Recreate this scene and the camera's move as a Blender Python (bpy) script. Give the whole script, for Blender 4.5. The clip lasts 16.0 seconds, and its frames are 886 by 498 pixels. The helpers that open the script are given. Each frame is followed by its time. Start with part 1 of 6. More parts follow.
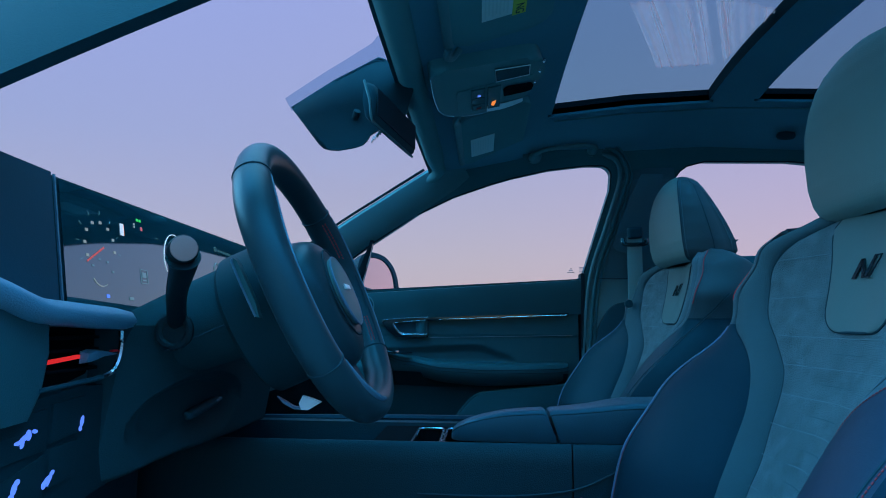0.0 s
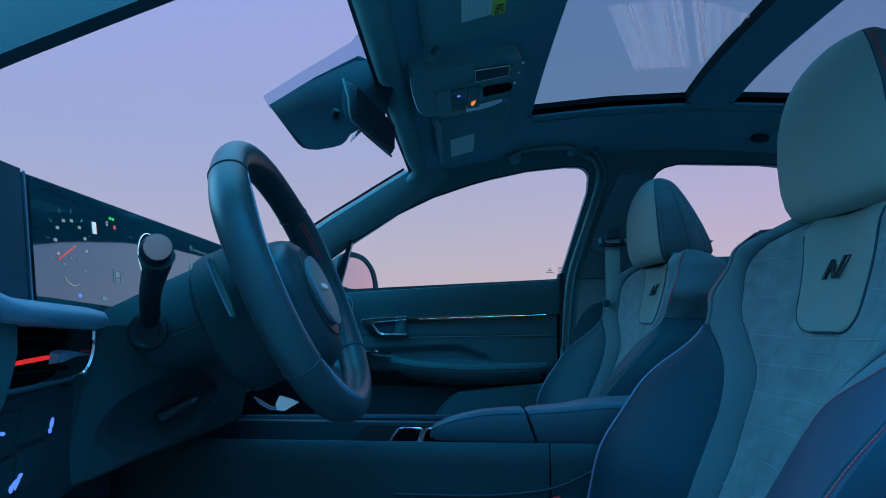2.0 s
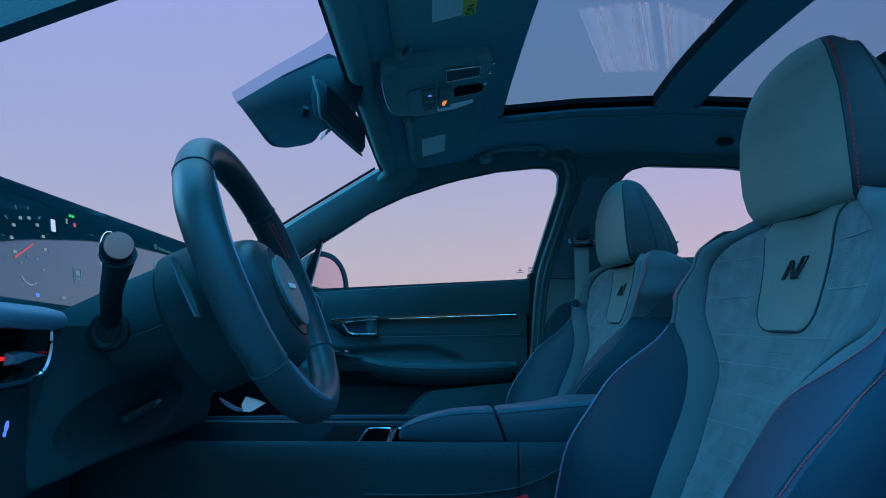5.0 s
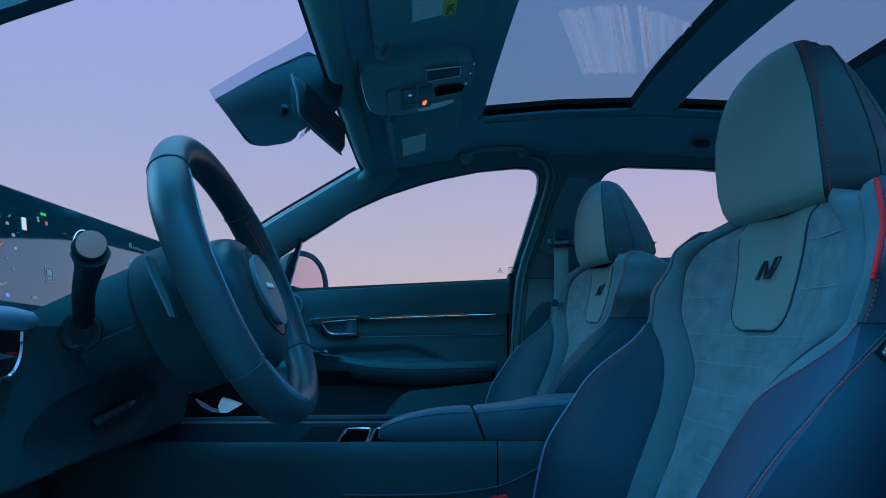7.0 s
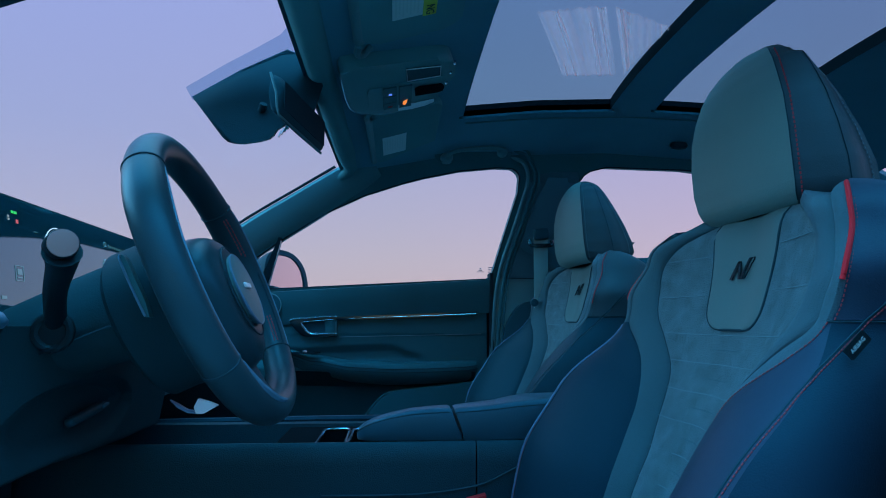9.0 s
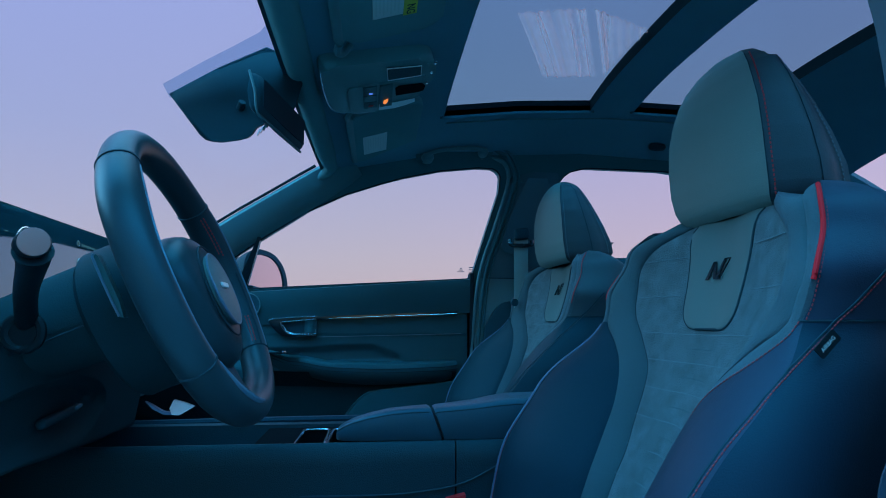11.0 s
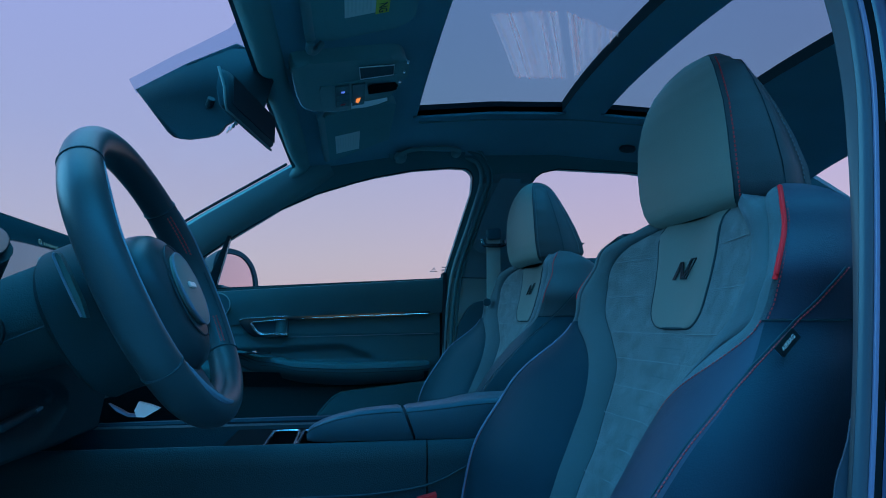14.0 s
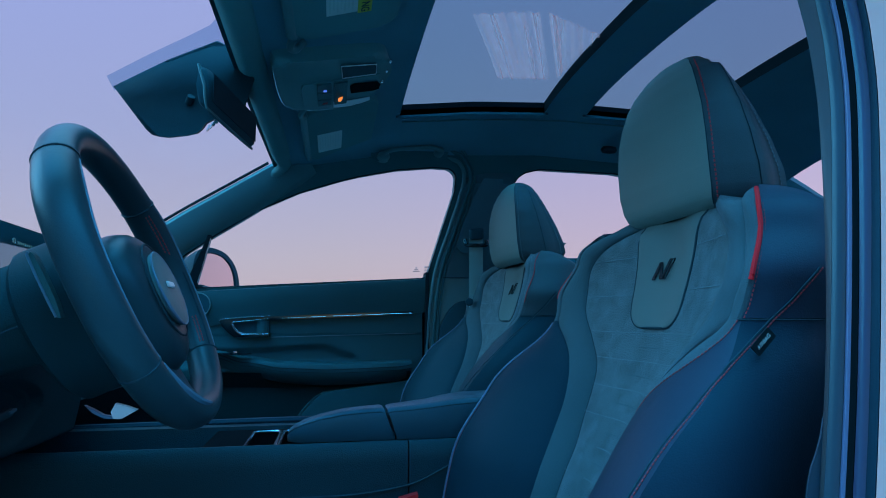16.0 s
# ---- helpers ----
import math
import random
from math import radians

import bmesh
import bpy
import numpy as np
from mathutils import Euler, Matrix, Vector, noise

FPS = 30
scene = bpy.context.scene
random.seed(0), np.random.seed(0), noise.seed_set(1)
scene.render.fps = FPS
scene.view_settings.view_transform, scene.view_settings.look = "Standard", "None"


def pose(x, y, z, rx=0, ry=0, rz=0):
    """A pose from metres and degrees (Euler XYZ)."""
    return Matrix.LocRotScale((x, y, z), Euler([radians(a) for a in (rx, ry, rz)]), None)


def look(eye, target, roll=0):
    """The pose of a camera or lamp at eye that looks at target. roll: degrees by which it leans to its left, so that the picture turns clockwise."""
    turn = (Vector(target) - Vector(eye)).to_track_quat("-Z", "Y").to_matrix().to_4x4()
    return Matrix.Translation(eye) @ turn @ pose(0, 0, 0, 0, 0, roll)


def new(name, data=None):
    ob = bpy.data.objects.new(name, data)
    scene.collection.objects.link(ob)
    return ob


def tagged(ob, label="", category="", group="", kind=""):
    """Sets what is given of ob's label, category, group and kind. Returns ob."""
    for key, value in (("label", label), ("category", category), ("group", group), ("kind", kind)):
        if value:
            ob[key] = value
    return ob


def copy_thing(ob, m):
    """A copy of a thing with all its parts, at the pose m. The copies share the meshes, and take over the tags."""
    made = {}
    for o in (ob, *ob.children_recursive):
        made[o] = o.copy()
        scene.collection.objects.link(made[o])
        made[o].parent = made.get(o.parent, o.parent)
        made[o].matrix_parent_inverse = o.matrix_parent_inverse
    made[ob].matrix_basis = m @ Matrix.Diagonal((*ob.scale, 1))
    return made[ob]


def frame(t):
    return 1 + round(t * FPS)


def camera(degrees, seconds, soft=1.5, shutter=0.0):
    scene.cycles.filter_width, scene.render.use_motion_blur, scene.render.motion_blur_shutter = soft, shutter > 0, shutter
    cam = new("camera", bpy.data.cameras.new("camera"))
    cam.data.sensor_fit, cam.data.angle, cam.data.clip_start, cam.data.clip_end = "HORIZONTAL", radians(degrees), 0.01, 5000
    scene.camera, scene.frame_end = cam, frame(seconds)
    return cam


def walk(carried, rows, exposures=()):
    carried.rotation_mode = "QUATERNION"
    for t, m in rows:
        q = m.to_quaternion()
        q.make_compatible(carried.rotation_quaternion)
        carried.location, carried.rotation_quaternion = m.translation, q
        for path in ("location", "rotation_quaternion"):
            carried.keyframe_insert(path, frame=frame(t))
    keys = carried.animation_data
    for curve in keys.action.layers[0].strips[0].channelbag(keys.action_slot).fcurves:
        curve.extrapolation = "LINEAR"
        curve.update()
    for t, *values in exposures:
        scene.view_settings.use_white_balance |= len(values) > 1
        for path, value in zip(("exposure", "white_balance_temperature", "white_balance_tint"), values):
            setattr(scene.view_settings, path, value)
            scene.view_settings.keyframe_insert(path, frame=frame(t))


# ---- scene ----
cam = camera(72.5, 16.0, soft=1.0)
PATH = [
    (0, (0.0261, 0.0124, 0.8285), (-0.0992, 1.9938, 1.0720), 0.37),
    (0.5, (0.0268, 0.0125, 0.8285), (-0.0818, 1.9949, 1.0719), 0.36),
    (1, (0.0274, 0.0125, 0.8285), (-0.0648, 1.9958, 1.0718), 0.35),
    (1.5, (0.0280, 0.0125, 0.8285), (-0.0483, 1.9965, 1.0718), 0.34),
    (2, (0.0287, 0.0126, 0.8285), (-0.0321, 1.9970, 1.0717), 0.33),
    (2.5, (0.0293, 0.0126, 0.8285), (-0.0161, 1.9974, 1.0716), 0.32),
    (3, (0.0299, 0.0126, 0.8286), (-0.0001, 1.9977, 1.0715), 0.31),
    (3.5, (0.0305, 0.0126, 0.8286), (0.0158, 1.9978, 1.0714), 0.29),
    (4, (0.0311, 0.0126, 0.8286), (0.0317, 1.9978, 1.0713), 0.28),
    (6.5, (0.0342, 0.0125, 0.8287), (0.1120, 1.9963, 1.0707), 0.21),
    (7, (0.0348, 0.0125, 0.8287), (0.1283, 1.9956, 1.0706), 0.19),
    (7.5, (0.0353, 0.0125, 0.8287), (0.1445, 1.9948, 1.0704), 0.18),
    (8, (0.0359, 0.0124, 0.8287), (0.1608, 1.9939, 1.0703), 0.16),
    (8.5, (0.0365, 0.0123, 0.8288), (0.1770, 1.9929, 1.0702), 0.15),
    (9, (0.0371, 0.0123, 0.8288), (0.1932, 1.9917, 1.0700), 0.13),
    (11.5, (0.0400, 0.0119, 0.8289), (0.2719, 1.9840, 1.0692), 0.04),
    (12, (0.0405, 0.0118, 0.8289), (0.2870, 1.9821, 1.0690), 0.02),
    (12.5, (0.0411, 0.0117, 0.8289), (0.3019, 1.9800, 1.0689), 0.00),
    (13, (0.0416, 0.0116, 0.8289), (0.3166, 1.9779, 1.0687), -0.02),
    (13.5, (0.0422, 0.0114, 0.8290), (0.3310, 1.9757, 1.0685), -0.04),
    (14, (0.0427, 0.0113, 0.8290), (0.3453, 1.9734, 1.0683), -0.06),
    (14.5, (0.0433, 0.0112, 0.8290), (0.3595, 1.9711, 1.0681), -0.08),
    (15, (0.0438, 0.0110, 0.8290), (0.3736, 1.9687, 1.0679), -0.10),
    (15.5, (0.0443, 0.0109, 0.8291), (0.3876, 1.9663, 1.0677), -0.12),
    (16, (0.0449, 0.0107, 0.8291), (0.4018, 1.9639, 1.0675), -0.14),
]
walk(cam, [(t, look(eye, target, roll)) for t, eye, target, roll in PATH])

# ---- world, light, exposure ----
world = bpy.data.worlds.new("dusk_sky")
scene.world = world
world.use_nodes = True
wn, wl = world.node_tree.nodes, world.node_tree.links
wn.clear()


def sky_ramp(stops):
    r = wn.new("ShaderNodeValToRGB")
    e = r.color_ramp.elements
    e[0].position, e[0].color = stops[0][0], (*stops[0][1], 1)
    e[1].position, e[1].color = stops[-1][0], (*stops[-1][1], 1)
    for p, c in stops[1:-1]:
        e.new(p).color = (*c, 1)
    return r


tc = wn.new("ShaderNodeTexCoord")
sep = wn.new("ShaderNodeSeparateXYZ")
wl.new(tc.outputs["Generated"], sep.inputs[0])
# elevation: pink near the horizon, lavender blue overhead
high = sky_ramp([(0.0, (0.45, 0.355, 0.43)), (0.10, (0.42, 0.365, 0.465)), (0.28, (0.335, 0.35, 0.55)), (0.55, (0.30, 0.35, 0.66)), (0.72, (0.48, 1.25, 2.0)), (1.0, (0.70, 2.3, 3.5))])
wl.new(sep.outputs["Z"], high.inputs[0])
# pinker towards the rear of the car, bluer ahead
azim = sky_ramp([(0.0, (0.80, 0.99, 1.12)), (0.28, (0.90, 1.0, 1.08)), (0.5, (0.96, 1.0, 1.01)), (1.0, (1.22, 1.0, 1.12))])
half = wn.new("ShaderNodeMath")
half.operation, half.inputs[1].default_value, half.inputs[2].default_value = "MULTIPLY_ADD", 0.5, 0.5
wl.new(sep.outputs["X"], half.inputs[0])
wl.new(half.outputs[0], azim.inputs[0])
mul = wn.new("ShaderNodeMix")
mul.data_type, mul.blend_type = "RGBA", "MULTIPLY"
mul.inputs[0].default_value = 1.0
wl.new(high.outputs[0], mul.inputs[6])
wl.new(azim.outputs[0], mul.inputs[7])
# the deep blue evening sky on the side away from the afterglow, darker low down where the earth's shadow rises
belt_ = sky_ramp([(0.0, (0.05, 0.21, 0.25)), (0.12, (0.08, 0.34, 0.42)), (0.40, (0.46, 1.85, 2.15)), (1.0, (0.46, 1.70, 1.95))])
wl.new(sep.outputs["Z"], belt_.inputs[0])
side = sky_ramp([(0.0, (1.0, 1.0, 1.0)), (0.40, (1.0, 1.0, 1.0)), (0.60, (0.0, 0.0, 0.0)), (1.0, (0.0, 0.0, 0.0))])
half2 = wn.new("ShaderNodeMath")
half2.operation, half2.inputs[1].default_value, half2.inputs[2].default_value = "MULTIPLY_ADD", 0.5, 0.5
wl.new(sep.outputs["Y"], half2.inputs[0])
wl.new(half2.outputs[0], side.inputs[0])
away = wn.new("ShaderNodeMix")
away.data_type = "RGBA"
away.inputs[6].default_value = (1, 1, 1, 1)
wl.new(side.outputs[0], away.inputs[0])
wl.new(belt_.outputs[0], away.inputs[7])
mul2 = wn.new("ShaderNodeMix")
mul2.data_type, mul2.blend_type = "RGBA", "MULTIPLY"
mul2.inputs[0].default_value = 1.0
wl.new(mul.outputs[2], mul2.inputs[6])
wl.new(away.outputs[2], mul2.inputs[7])
sky = wn.new("ShaderNodeTexSky")
sky.sky_type, sky.sun_disc = "NISHITA", False
sky.sun_elevation, sky.sun_rotation = radians(6), radians(180)
skb = wn.new("ShaderNodeBackground")
skb.inputs[1].default_value = 0.02
wl.new(sky.outputs[0], skb.inputs[0])
bg = wn.new("ShaderNodeBackground")
bg.inputs[1].default_value = 1.12
wl.new(mul2.outputs[2], bg.inputs[0])
both = wn.new("ShaderNodeAddShader")
wout = wn.new("ShaderNodeOutputWorld")
wl.new(bg.outputs[0], both.inputs[0])
wl.new(skb.outputs[0], both.inputs[1])
wl.new(both.outputs[0], wout.inputs[0])

sun = new("sun", bpy.data.lights.new("sun", "SUN"))
sun.data.energy, sun.data.angle, sun.data.color = 2.2, radians(40), (0.17, 0.66, 1.0)
sun.matrix_world = look((-5.0, 1.5, 3.1), (0.4, 0.8, 0.8))
scene.view_settings.exposure = 0.0


# ---- materials ----
def material(name, colour, rough=0.5, metal=0.0, grain=0.0, grain_size=400.0, vary=0.15, patch=6.0, spec=0.5, coat=0.0, sheen=0.0, emit=None, power=1.0, crease=0.0, tint=(0.32, 0.90, 1.0)):
    m = bpy.data.materials.new(name)
    m.use_nodes = True
    n, l = m.node_tree.nodes, m.node_tree.links
    b = n["Principled BSDF"]
    b.inputs["Roughness"].default_value, b.inputs["Metallic"].default_value = rough, metal
    b.inputs["Specular IOR Level"].default_value = spec
    b.inputs["Coat Weight"].default_value = coat
    if metal < 0.5:
        b.inputs["Specular Tint"].default_value = (*tint, 1)
    b.inputs["Sheen Weight"].default_value, b.inputs["Sheen Roughness"].default_value = sheen, 0.35
    b.inputs["Sheen Tint"].default_value = (0.62, 0.80, 1.0, 1)
    co = n.new("ShaderNodeTexCoord")
    big = n.new("ShaderNodeTexNoise")
    big.inputs["Scale"].default_value, big.inputs["Detail"].default_value = patch, 5
    l.new(co.outputs["Object"], big.inputs["Vector"])
    ramp = n.new("ShaderNodeMix")
    ramp.data_type = "RGBA"
    ramp.inputs[6].default_value = (*[c * (1 - vary) for c in colour], 1)
    ramp.inputs[7].default_value = (*[min(1, c * (1 + vary)) for c in colour], 1)
    l.new(big.outputs[0], ramp.inputs[0])
    l.new(ramp.outputs[2], b.inputs["Base Color"])
    rr = n.new("ShaderNodeMapRange")
    rr.inputs["To Min"].default_value, rr.inputs["To Max"].default_value = max(0.02, rough * 0.85), min(1, rough * 1.15)
    l.new(big.outputs[0], rr.inputs["Value"])
    l.new(rr.outputs[0], b.inputs["Roughness"])
    if grain > 0:
        small = n.new("ShaderNodeTexNoise")
        small.inputs["Scale"].default_value, small.inputs["Detail"].default_value = grain_size, 3
        l.new(co.outputs["Object"], small.inputs["Vector"])
        bump = n.new("ShaderNodeBump")
        bump.inputs["Strength"].default_value, bump.inputs["Distance"].default_value = grain, 0.002
        l.new(small.outputs[0], bump.inputs["Height"])
        l.new(bump.outputs[0], b.inputs["Normal"])
        if crease > 0:
            soft_, wide = n.new("ShaderNodeTexNoise"), n.new("ShaderNodeBump")
            soft_.inputs["Scale"].default_value, soft_.inputs["Detail"].default_value, soft_.inputs["Distortion"].default_value = 45, 4, 0.6
            l.new(co.outputs["Object"], soft_.inputs["Vector"])
            wide.inputs["Strength"].default_value, wide.inputs["Distance"].default_value = crease, 0.006
            l.new(soft_.outputs[0], wide.inputs["Height"])
            l.new(wide.outputs[0], bump.inputs["Normal"])
    if emit:
        b.inputs["Emission Color"].default_value = (*emit, 1)
        b.inputs["Emission Strength"].default_value = power
    return m


def glass(name, tint, gloss=0.004):
    m = bpy.data.materials.new(name)
    m.use_nodes = True
    n, l = m.node_tree.nodes, m.node_tree.links
    n.remove(n["Principled BSDF"])
    t, g, mix, fr, pw, ma = n.new("ShaderNodeBsdfTransparent"), n.new("ShaderNodeBsdfGlossy"), n.new("ShaderNodeMixShader"), n.new("ShaderNodeLayerWeight"), n.new("ShaderNodeMath"), n.new("ShaderNodeMath")
    t.inputs[0].default_value = (*tint, 1)
    g.inputs["Roughness"].default_value = 0.01
    fr.inputs[0].default_value = 0.5
    pw.operation, pw.inputs[1].default_value = "POWER", 5.0
    ma.operation, ma.inputs[1].default_value, ma.inputs[2].default_value = "MULTIPLY_ADD", 0.12, gloss
    l.new(fr.outputs["Facing"], pw.inputs[0])
    l.new(pw.outputs[0], ma.inputs[0])
    l.new(ma.outputs[0], mix.inputs[0])
    l.new(t.outputs[0], mix.inputs[1])
    l.new(g.outputs[0], mix.inputs[2])
    l.new(mix.outputs[0], n["Material Output"].inputs[0])
    return m


SHEEN = (0.28, 0.80, 1.0)   # the cool evening tint of the leather's gloss
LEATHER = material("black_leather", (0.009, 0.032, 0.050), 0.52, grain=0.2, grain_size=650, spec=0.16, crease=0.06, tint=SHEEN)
# darker tone; on the seat sides it carries their shade
VINYL = material("shaded_vinyl", (0.008, 0.020, 0.036), 0.50, grain=0.2, grain_size=650, spec=0.25, crease=0.05, tint=SHEEN)
# copy of the seat leather, coloured for the light on the passenger's side
LEATHER_FAR_LIT = material("far_lit_leather", (0.011, 0.041, 0.056), 0.5, grain=0.2, grain_size=650, spec=0.18, crease=0.06, tint=SHEEN)
ARM = material("armrest_leather", (0.020, 0.072, 0.104), 0.38, grain=0.2, grain_size=650, spec=0.35, crease=0.06, sheen=0.06, tint=SHEEN)
WHEEL = material("wheel_leather", (0.020, 0.046, 0.057), 0.38, grain=0.12, grain_size=600, spec=0.38, sheen=0.03, tint=SHEEN)
# darker copy of the head restraint leather for sides that get less light
SHADED_SIDE = material("shaded_side_leather", (0.056, 0.080, 0.094), 0.5, grain=0.25, grain_size=650, spec=0.2, crease=0.06)
# paler blue leather, with the light on wing and shoulder in its colour
SKYLIT_LEATHER = material("skylit_leather", (0.032, 0.044, 0.072), 0.5, grain=0.2, grain_size=650, spec=0.2, crease=0.06)
LEATHER_HEAD = material("grey_green_leather", (0.142, 0.198, 0.190), 0.5, grain=0.25, grain_size=650, spec=0.3, crease=0.06)
LEATHER_PATCH = material("grey_patch_leather", (0.120, 0.167, 0.166), 0.5, grain=0.2, grain_size=650, spec=0.25, crease=0.04)
SUEDE = material("suede_fabric", (0.116, 0.156, 0.172), 0.9, grain=1.2, grain_size=520, vary=0.55, patch=44, spec=0.2, sheen=0.2)
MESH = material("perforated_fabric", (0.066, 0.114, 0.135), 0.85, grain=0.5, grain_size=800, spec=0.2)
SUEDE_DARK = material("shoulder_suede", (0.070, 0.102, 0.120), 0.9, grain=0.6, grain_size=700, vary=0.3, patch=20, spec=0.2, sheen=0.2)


def punched(m, pitch, depth):
    """Small dark holes in rows over a fabric."""
    n, l = m.node_tree.nodes, m.node_tree.links
    b = n["Principled BSDF"]
    co, vo, mp = n.new("ShaderNodeTexCoord"), n.new("ShaderNodeTexVoronoi"), n.new("ShaderNodeMapRange")
    vo.inputs["Scale"].default_value, vo.inputs["Randomness"].default_value = 1 / pitch, 0.25
    l.new(co.outputs["Object"], vo.inputs["Vector"])
    mp.inputs["From Min"].default_value, mp.inputs["From Max"].default_value = 0.22, 0.42
    mp.inputs["To Min"].default_value, mp.inputs["To Max"].default_value = depth, 1.0
    l.new(vo.outputs["Distance"], mp.inputs["Value"])
    old = b.inputs["Base Color"].links[0].from_socket
    mx = n.new("ShaderNodeMix")
    mx.data_type, mx.blend_type = "RGBA", "MULTIPLY"
    mx.inputs[0].default_value = 1.0
    l.new(old, mx.inputs[6])
    l.new(mp.outputs[0], mx.inputs[7])
    l.new(mx.outputs[2], b.inputs["Base Color"])
    return m


punched(MESH, 0.0017, 0.72)
PLASTIC = material("soft_black_plastic", (0.033, 0.118, 0.132), 0.5, grain=0.3, grain_size=600, spec=0.3)
PLASTIC_DARK = material("dark_plastic", (0.016, 0.062, 0.082), 0.6, grain=0.3, grain_size=600, spec=0.2)
OVERHEAD = material("overhead_plastic", (0.104, 0.235, 0.245), 0.5, grain=0.3, grain_size=600, spec=0.35)
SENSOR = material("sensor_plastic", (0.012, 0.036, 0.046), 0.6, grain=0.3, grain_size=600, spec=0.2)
STALK = material("stalk_plastic", (0.006, 0.012, 0.016), 0.45, grain=0.2, grain_size=600, spec=0.3)
# near-black for hollows whose shade is painted, and for the rubber seal
VOID = material("unlit_black", (0.004, 0.007, 0.009), 0.95, spec=0.03)
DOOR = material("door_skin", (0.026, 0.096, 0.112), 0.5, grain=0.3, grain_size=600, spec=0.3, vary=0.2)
# darker door colour that carries the shade low on the door
DOOR_SHADE = material("shaded_door_skin", (0.007, 0.032, 0.038), 0.6, grain=0.3, grain_size=600, spec=0.2)
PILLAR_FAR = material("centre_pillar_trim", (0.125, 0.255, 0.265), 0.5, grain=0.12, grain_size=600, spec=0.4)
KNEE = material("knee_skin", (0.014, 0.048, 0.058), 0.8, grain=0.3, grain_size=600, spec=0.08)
# dim copy of the centre pillar trim, with shade put into its colour
PILLAR_SHADE = material("shaded_pillar_trim", (0.072, 0.150, 0.180), 0.6, grain=0.12, grain_size=600, spec=0.3)
PILLAR = material("pillar_trim", (0.026, 0.042, 0.064), 0.34, grain=0.03, grain_size=600, tint=(0.6, 0.9, 1.0))
PILLAR_GLINT = material("pillar_glint", (0.10, 0.11, 0.20), 0.3, grain=0.02, grain_size=600, tint=(0.8, 0.85, 1.0))
PILLAR_GREY = material("pillar_grey_trim", (0.050, 0.044, 0.052), 0.5, grain=0.04, grain_size=600, tint=(0.8, 0.9, 1.0))
FRAME = material("door_frame_paint", (0.050, 0.045, 0.092), 0.3, vary=0.08)
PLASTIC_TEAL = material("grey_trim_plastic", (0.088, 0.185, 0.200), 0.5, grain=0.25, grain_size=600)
DASH = material("dash_skin", (0.034, 0.098, 0.116), 0.5, grain=0.22, grain_size=600, spec=0.3)
POD = material("pod_plastic", (0.009, 0.034, 0.043), 0.6, grain=0.2, grain_size=600, spec=0.1)
VISOR = material("visor_cloth", (0.116, 0.268, 0.285), 0.95, grain=0.7, grain_size=700, spec=0.1)
HEADLINER = material("headliner_cloth", (0.112, 0.268, 0.330), 0.95, grain=0.7, grain_size=700, spec=0.1)
GLOSS = material("gloss_black", (0.008, 0.016, 0.022), 0.22, coat=0.3)
CHROME = material("satin_chrome", (0.62, 0.66, 0.72), 0.22, metal=1.0, vary=0.05)
SILVER = material("silver_paint", (0.75, 0.77, 0.80), 0.35, vary=0.05, tint=(1.0, 1.0, 1.0))
RED = material("red_accent", (1.0, 0.02, 0.03), 0.7, spec=0.12, vary=0.1, tint=(1.0, 1.0, 1.0))
RED_LIT = material("red_light_strip", (0.7, 0.02, 0.02), 0.4, emit=(1.0, 0.03, 0.03), power=0.6)
RED_BUTTON = material("red_button_plastic", (0.85, 0.025, 0.03), 0.4)
STITCH = material("red_stitch", (0.52, 0.035, 0.045), 0.7)
STITCH_DARK = material("dark_stitch", (0.016, 0.034, 0.048), 0.8)
QUILT = material("quilt_thread", (0.075, 0.125, 0.15), 0.8)
STITCH_PALE = material("pale_stitch", (0.16, 0.22, 0.25), 0.8)
PIPING = material("blue_grey_piping", (0.115, 0.182, 0.29), 0.35)
RUBBER = material("door_seal_rubber", (0.010, 0.018, 0.024), 0.75, grain=0.2, spec=0.15)
BODY = material("white_body_paint", (0.72, 0.66, 0.66), 0.35, coat=0.1, vary=0.03, tint=(1.0, 0.9, 0.9))
# white paint with the pink sky light put into its base colour
PAINT_PINK = material("pink_lit_paint", (0.86, 0.38, 0.36), 0.35, coat=0.1, vary=0.03, tint=(1.0, 0.8, 0.8))
CARPET = material("carpet", (0.018, 0.042, 0.056), 1.0, grain=0.8, grain_size=500, spec=0.05)
ASPHALT = material("grey_asphalt", (0.10, 0.115, 0.12), 0.9, grain=0.7, grain_size=90, vary=0.2, patch=2)
CAP_GREY = material("cap_grey", (0.42, 0.16, 0.14), 0.5)
PAPER = material("label_paper", (0.62, 0.64, 0.62), 0.6, vary=0.04)
YELLOW = material("yellow_label", (0.62, 0.52, 0.06), 0.6, vary=0.04)
INK = material("ink", (0.03, 0.04, 0.05), 0.7)
WEBBING = material("belt_webbing", (0.24, 0.35, 0.34), 0.8, grain=0.8, grain_size=700)
SCREEN = material("display_glass", (0.012, 0.050, 0.060), 0.05, vary=0.05, coat=1.0, tint=(0.48, 0.90, 1.0))
BEZEL = material("display_bezel", (0.012, 0.060, 0.090), 0.6, grain=0.1, grain_size=500, spec=0.15)
SCREEN.node_tree.nodes["Principled BSDF"].inputs["Coat Tint"].default_value = (0.42, 0.92, 1.0, 1)
SCREEN.node_tree.nodes["Principled BSDF"].inputs["IOR"].default_value = 2.35
SCREEN.node_tree.nodes["Principled BSDF"].inputs["Coat IOR"].default_value = 1.8
LIT_WHITE = material("lit_white", (0.6, 0.6, 0.6), 0.5, emit=(0.75, 0.85, 1.0), power=0.55)
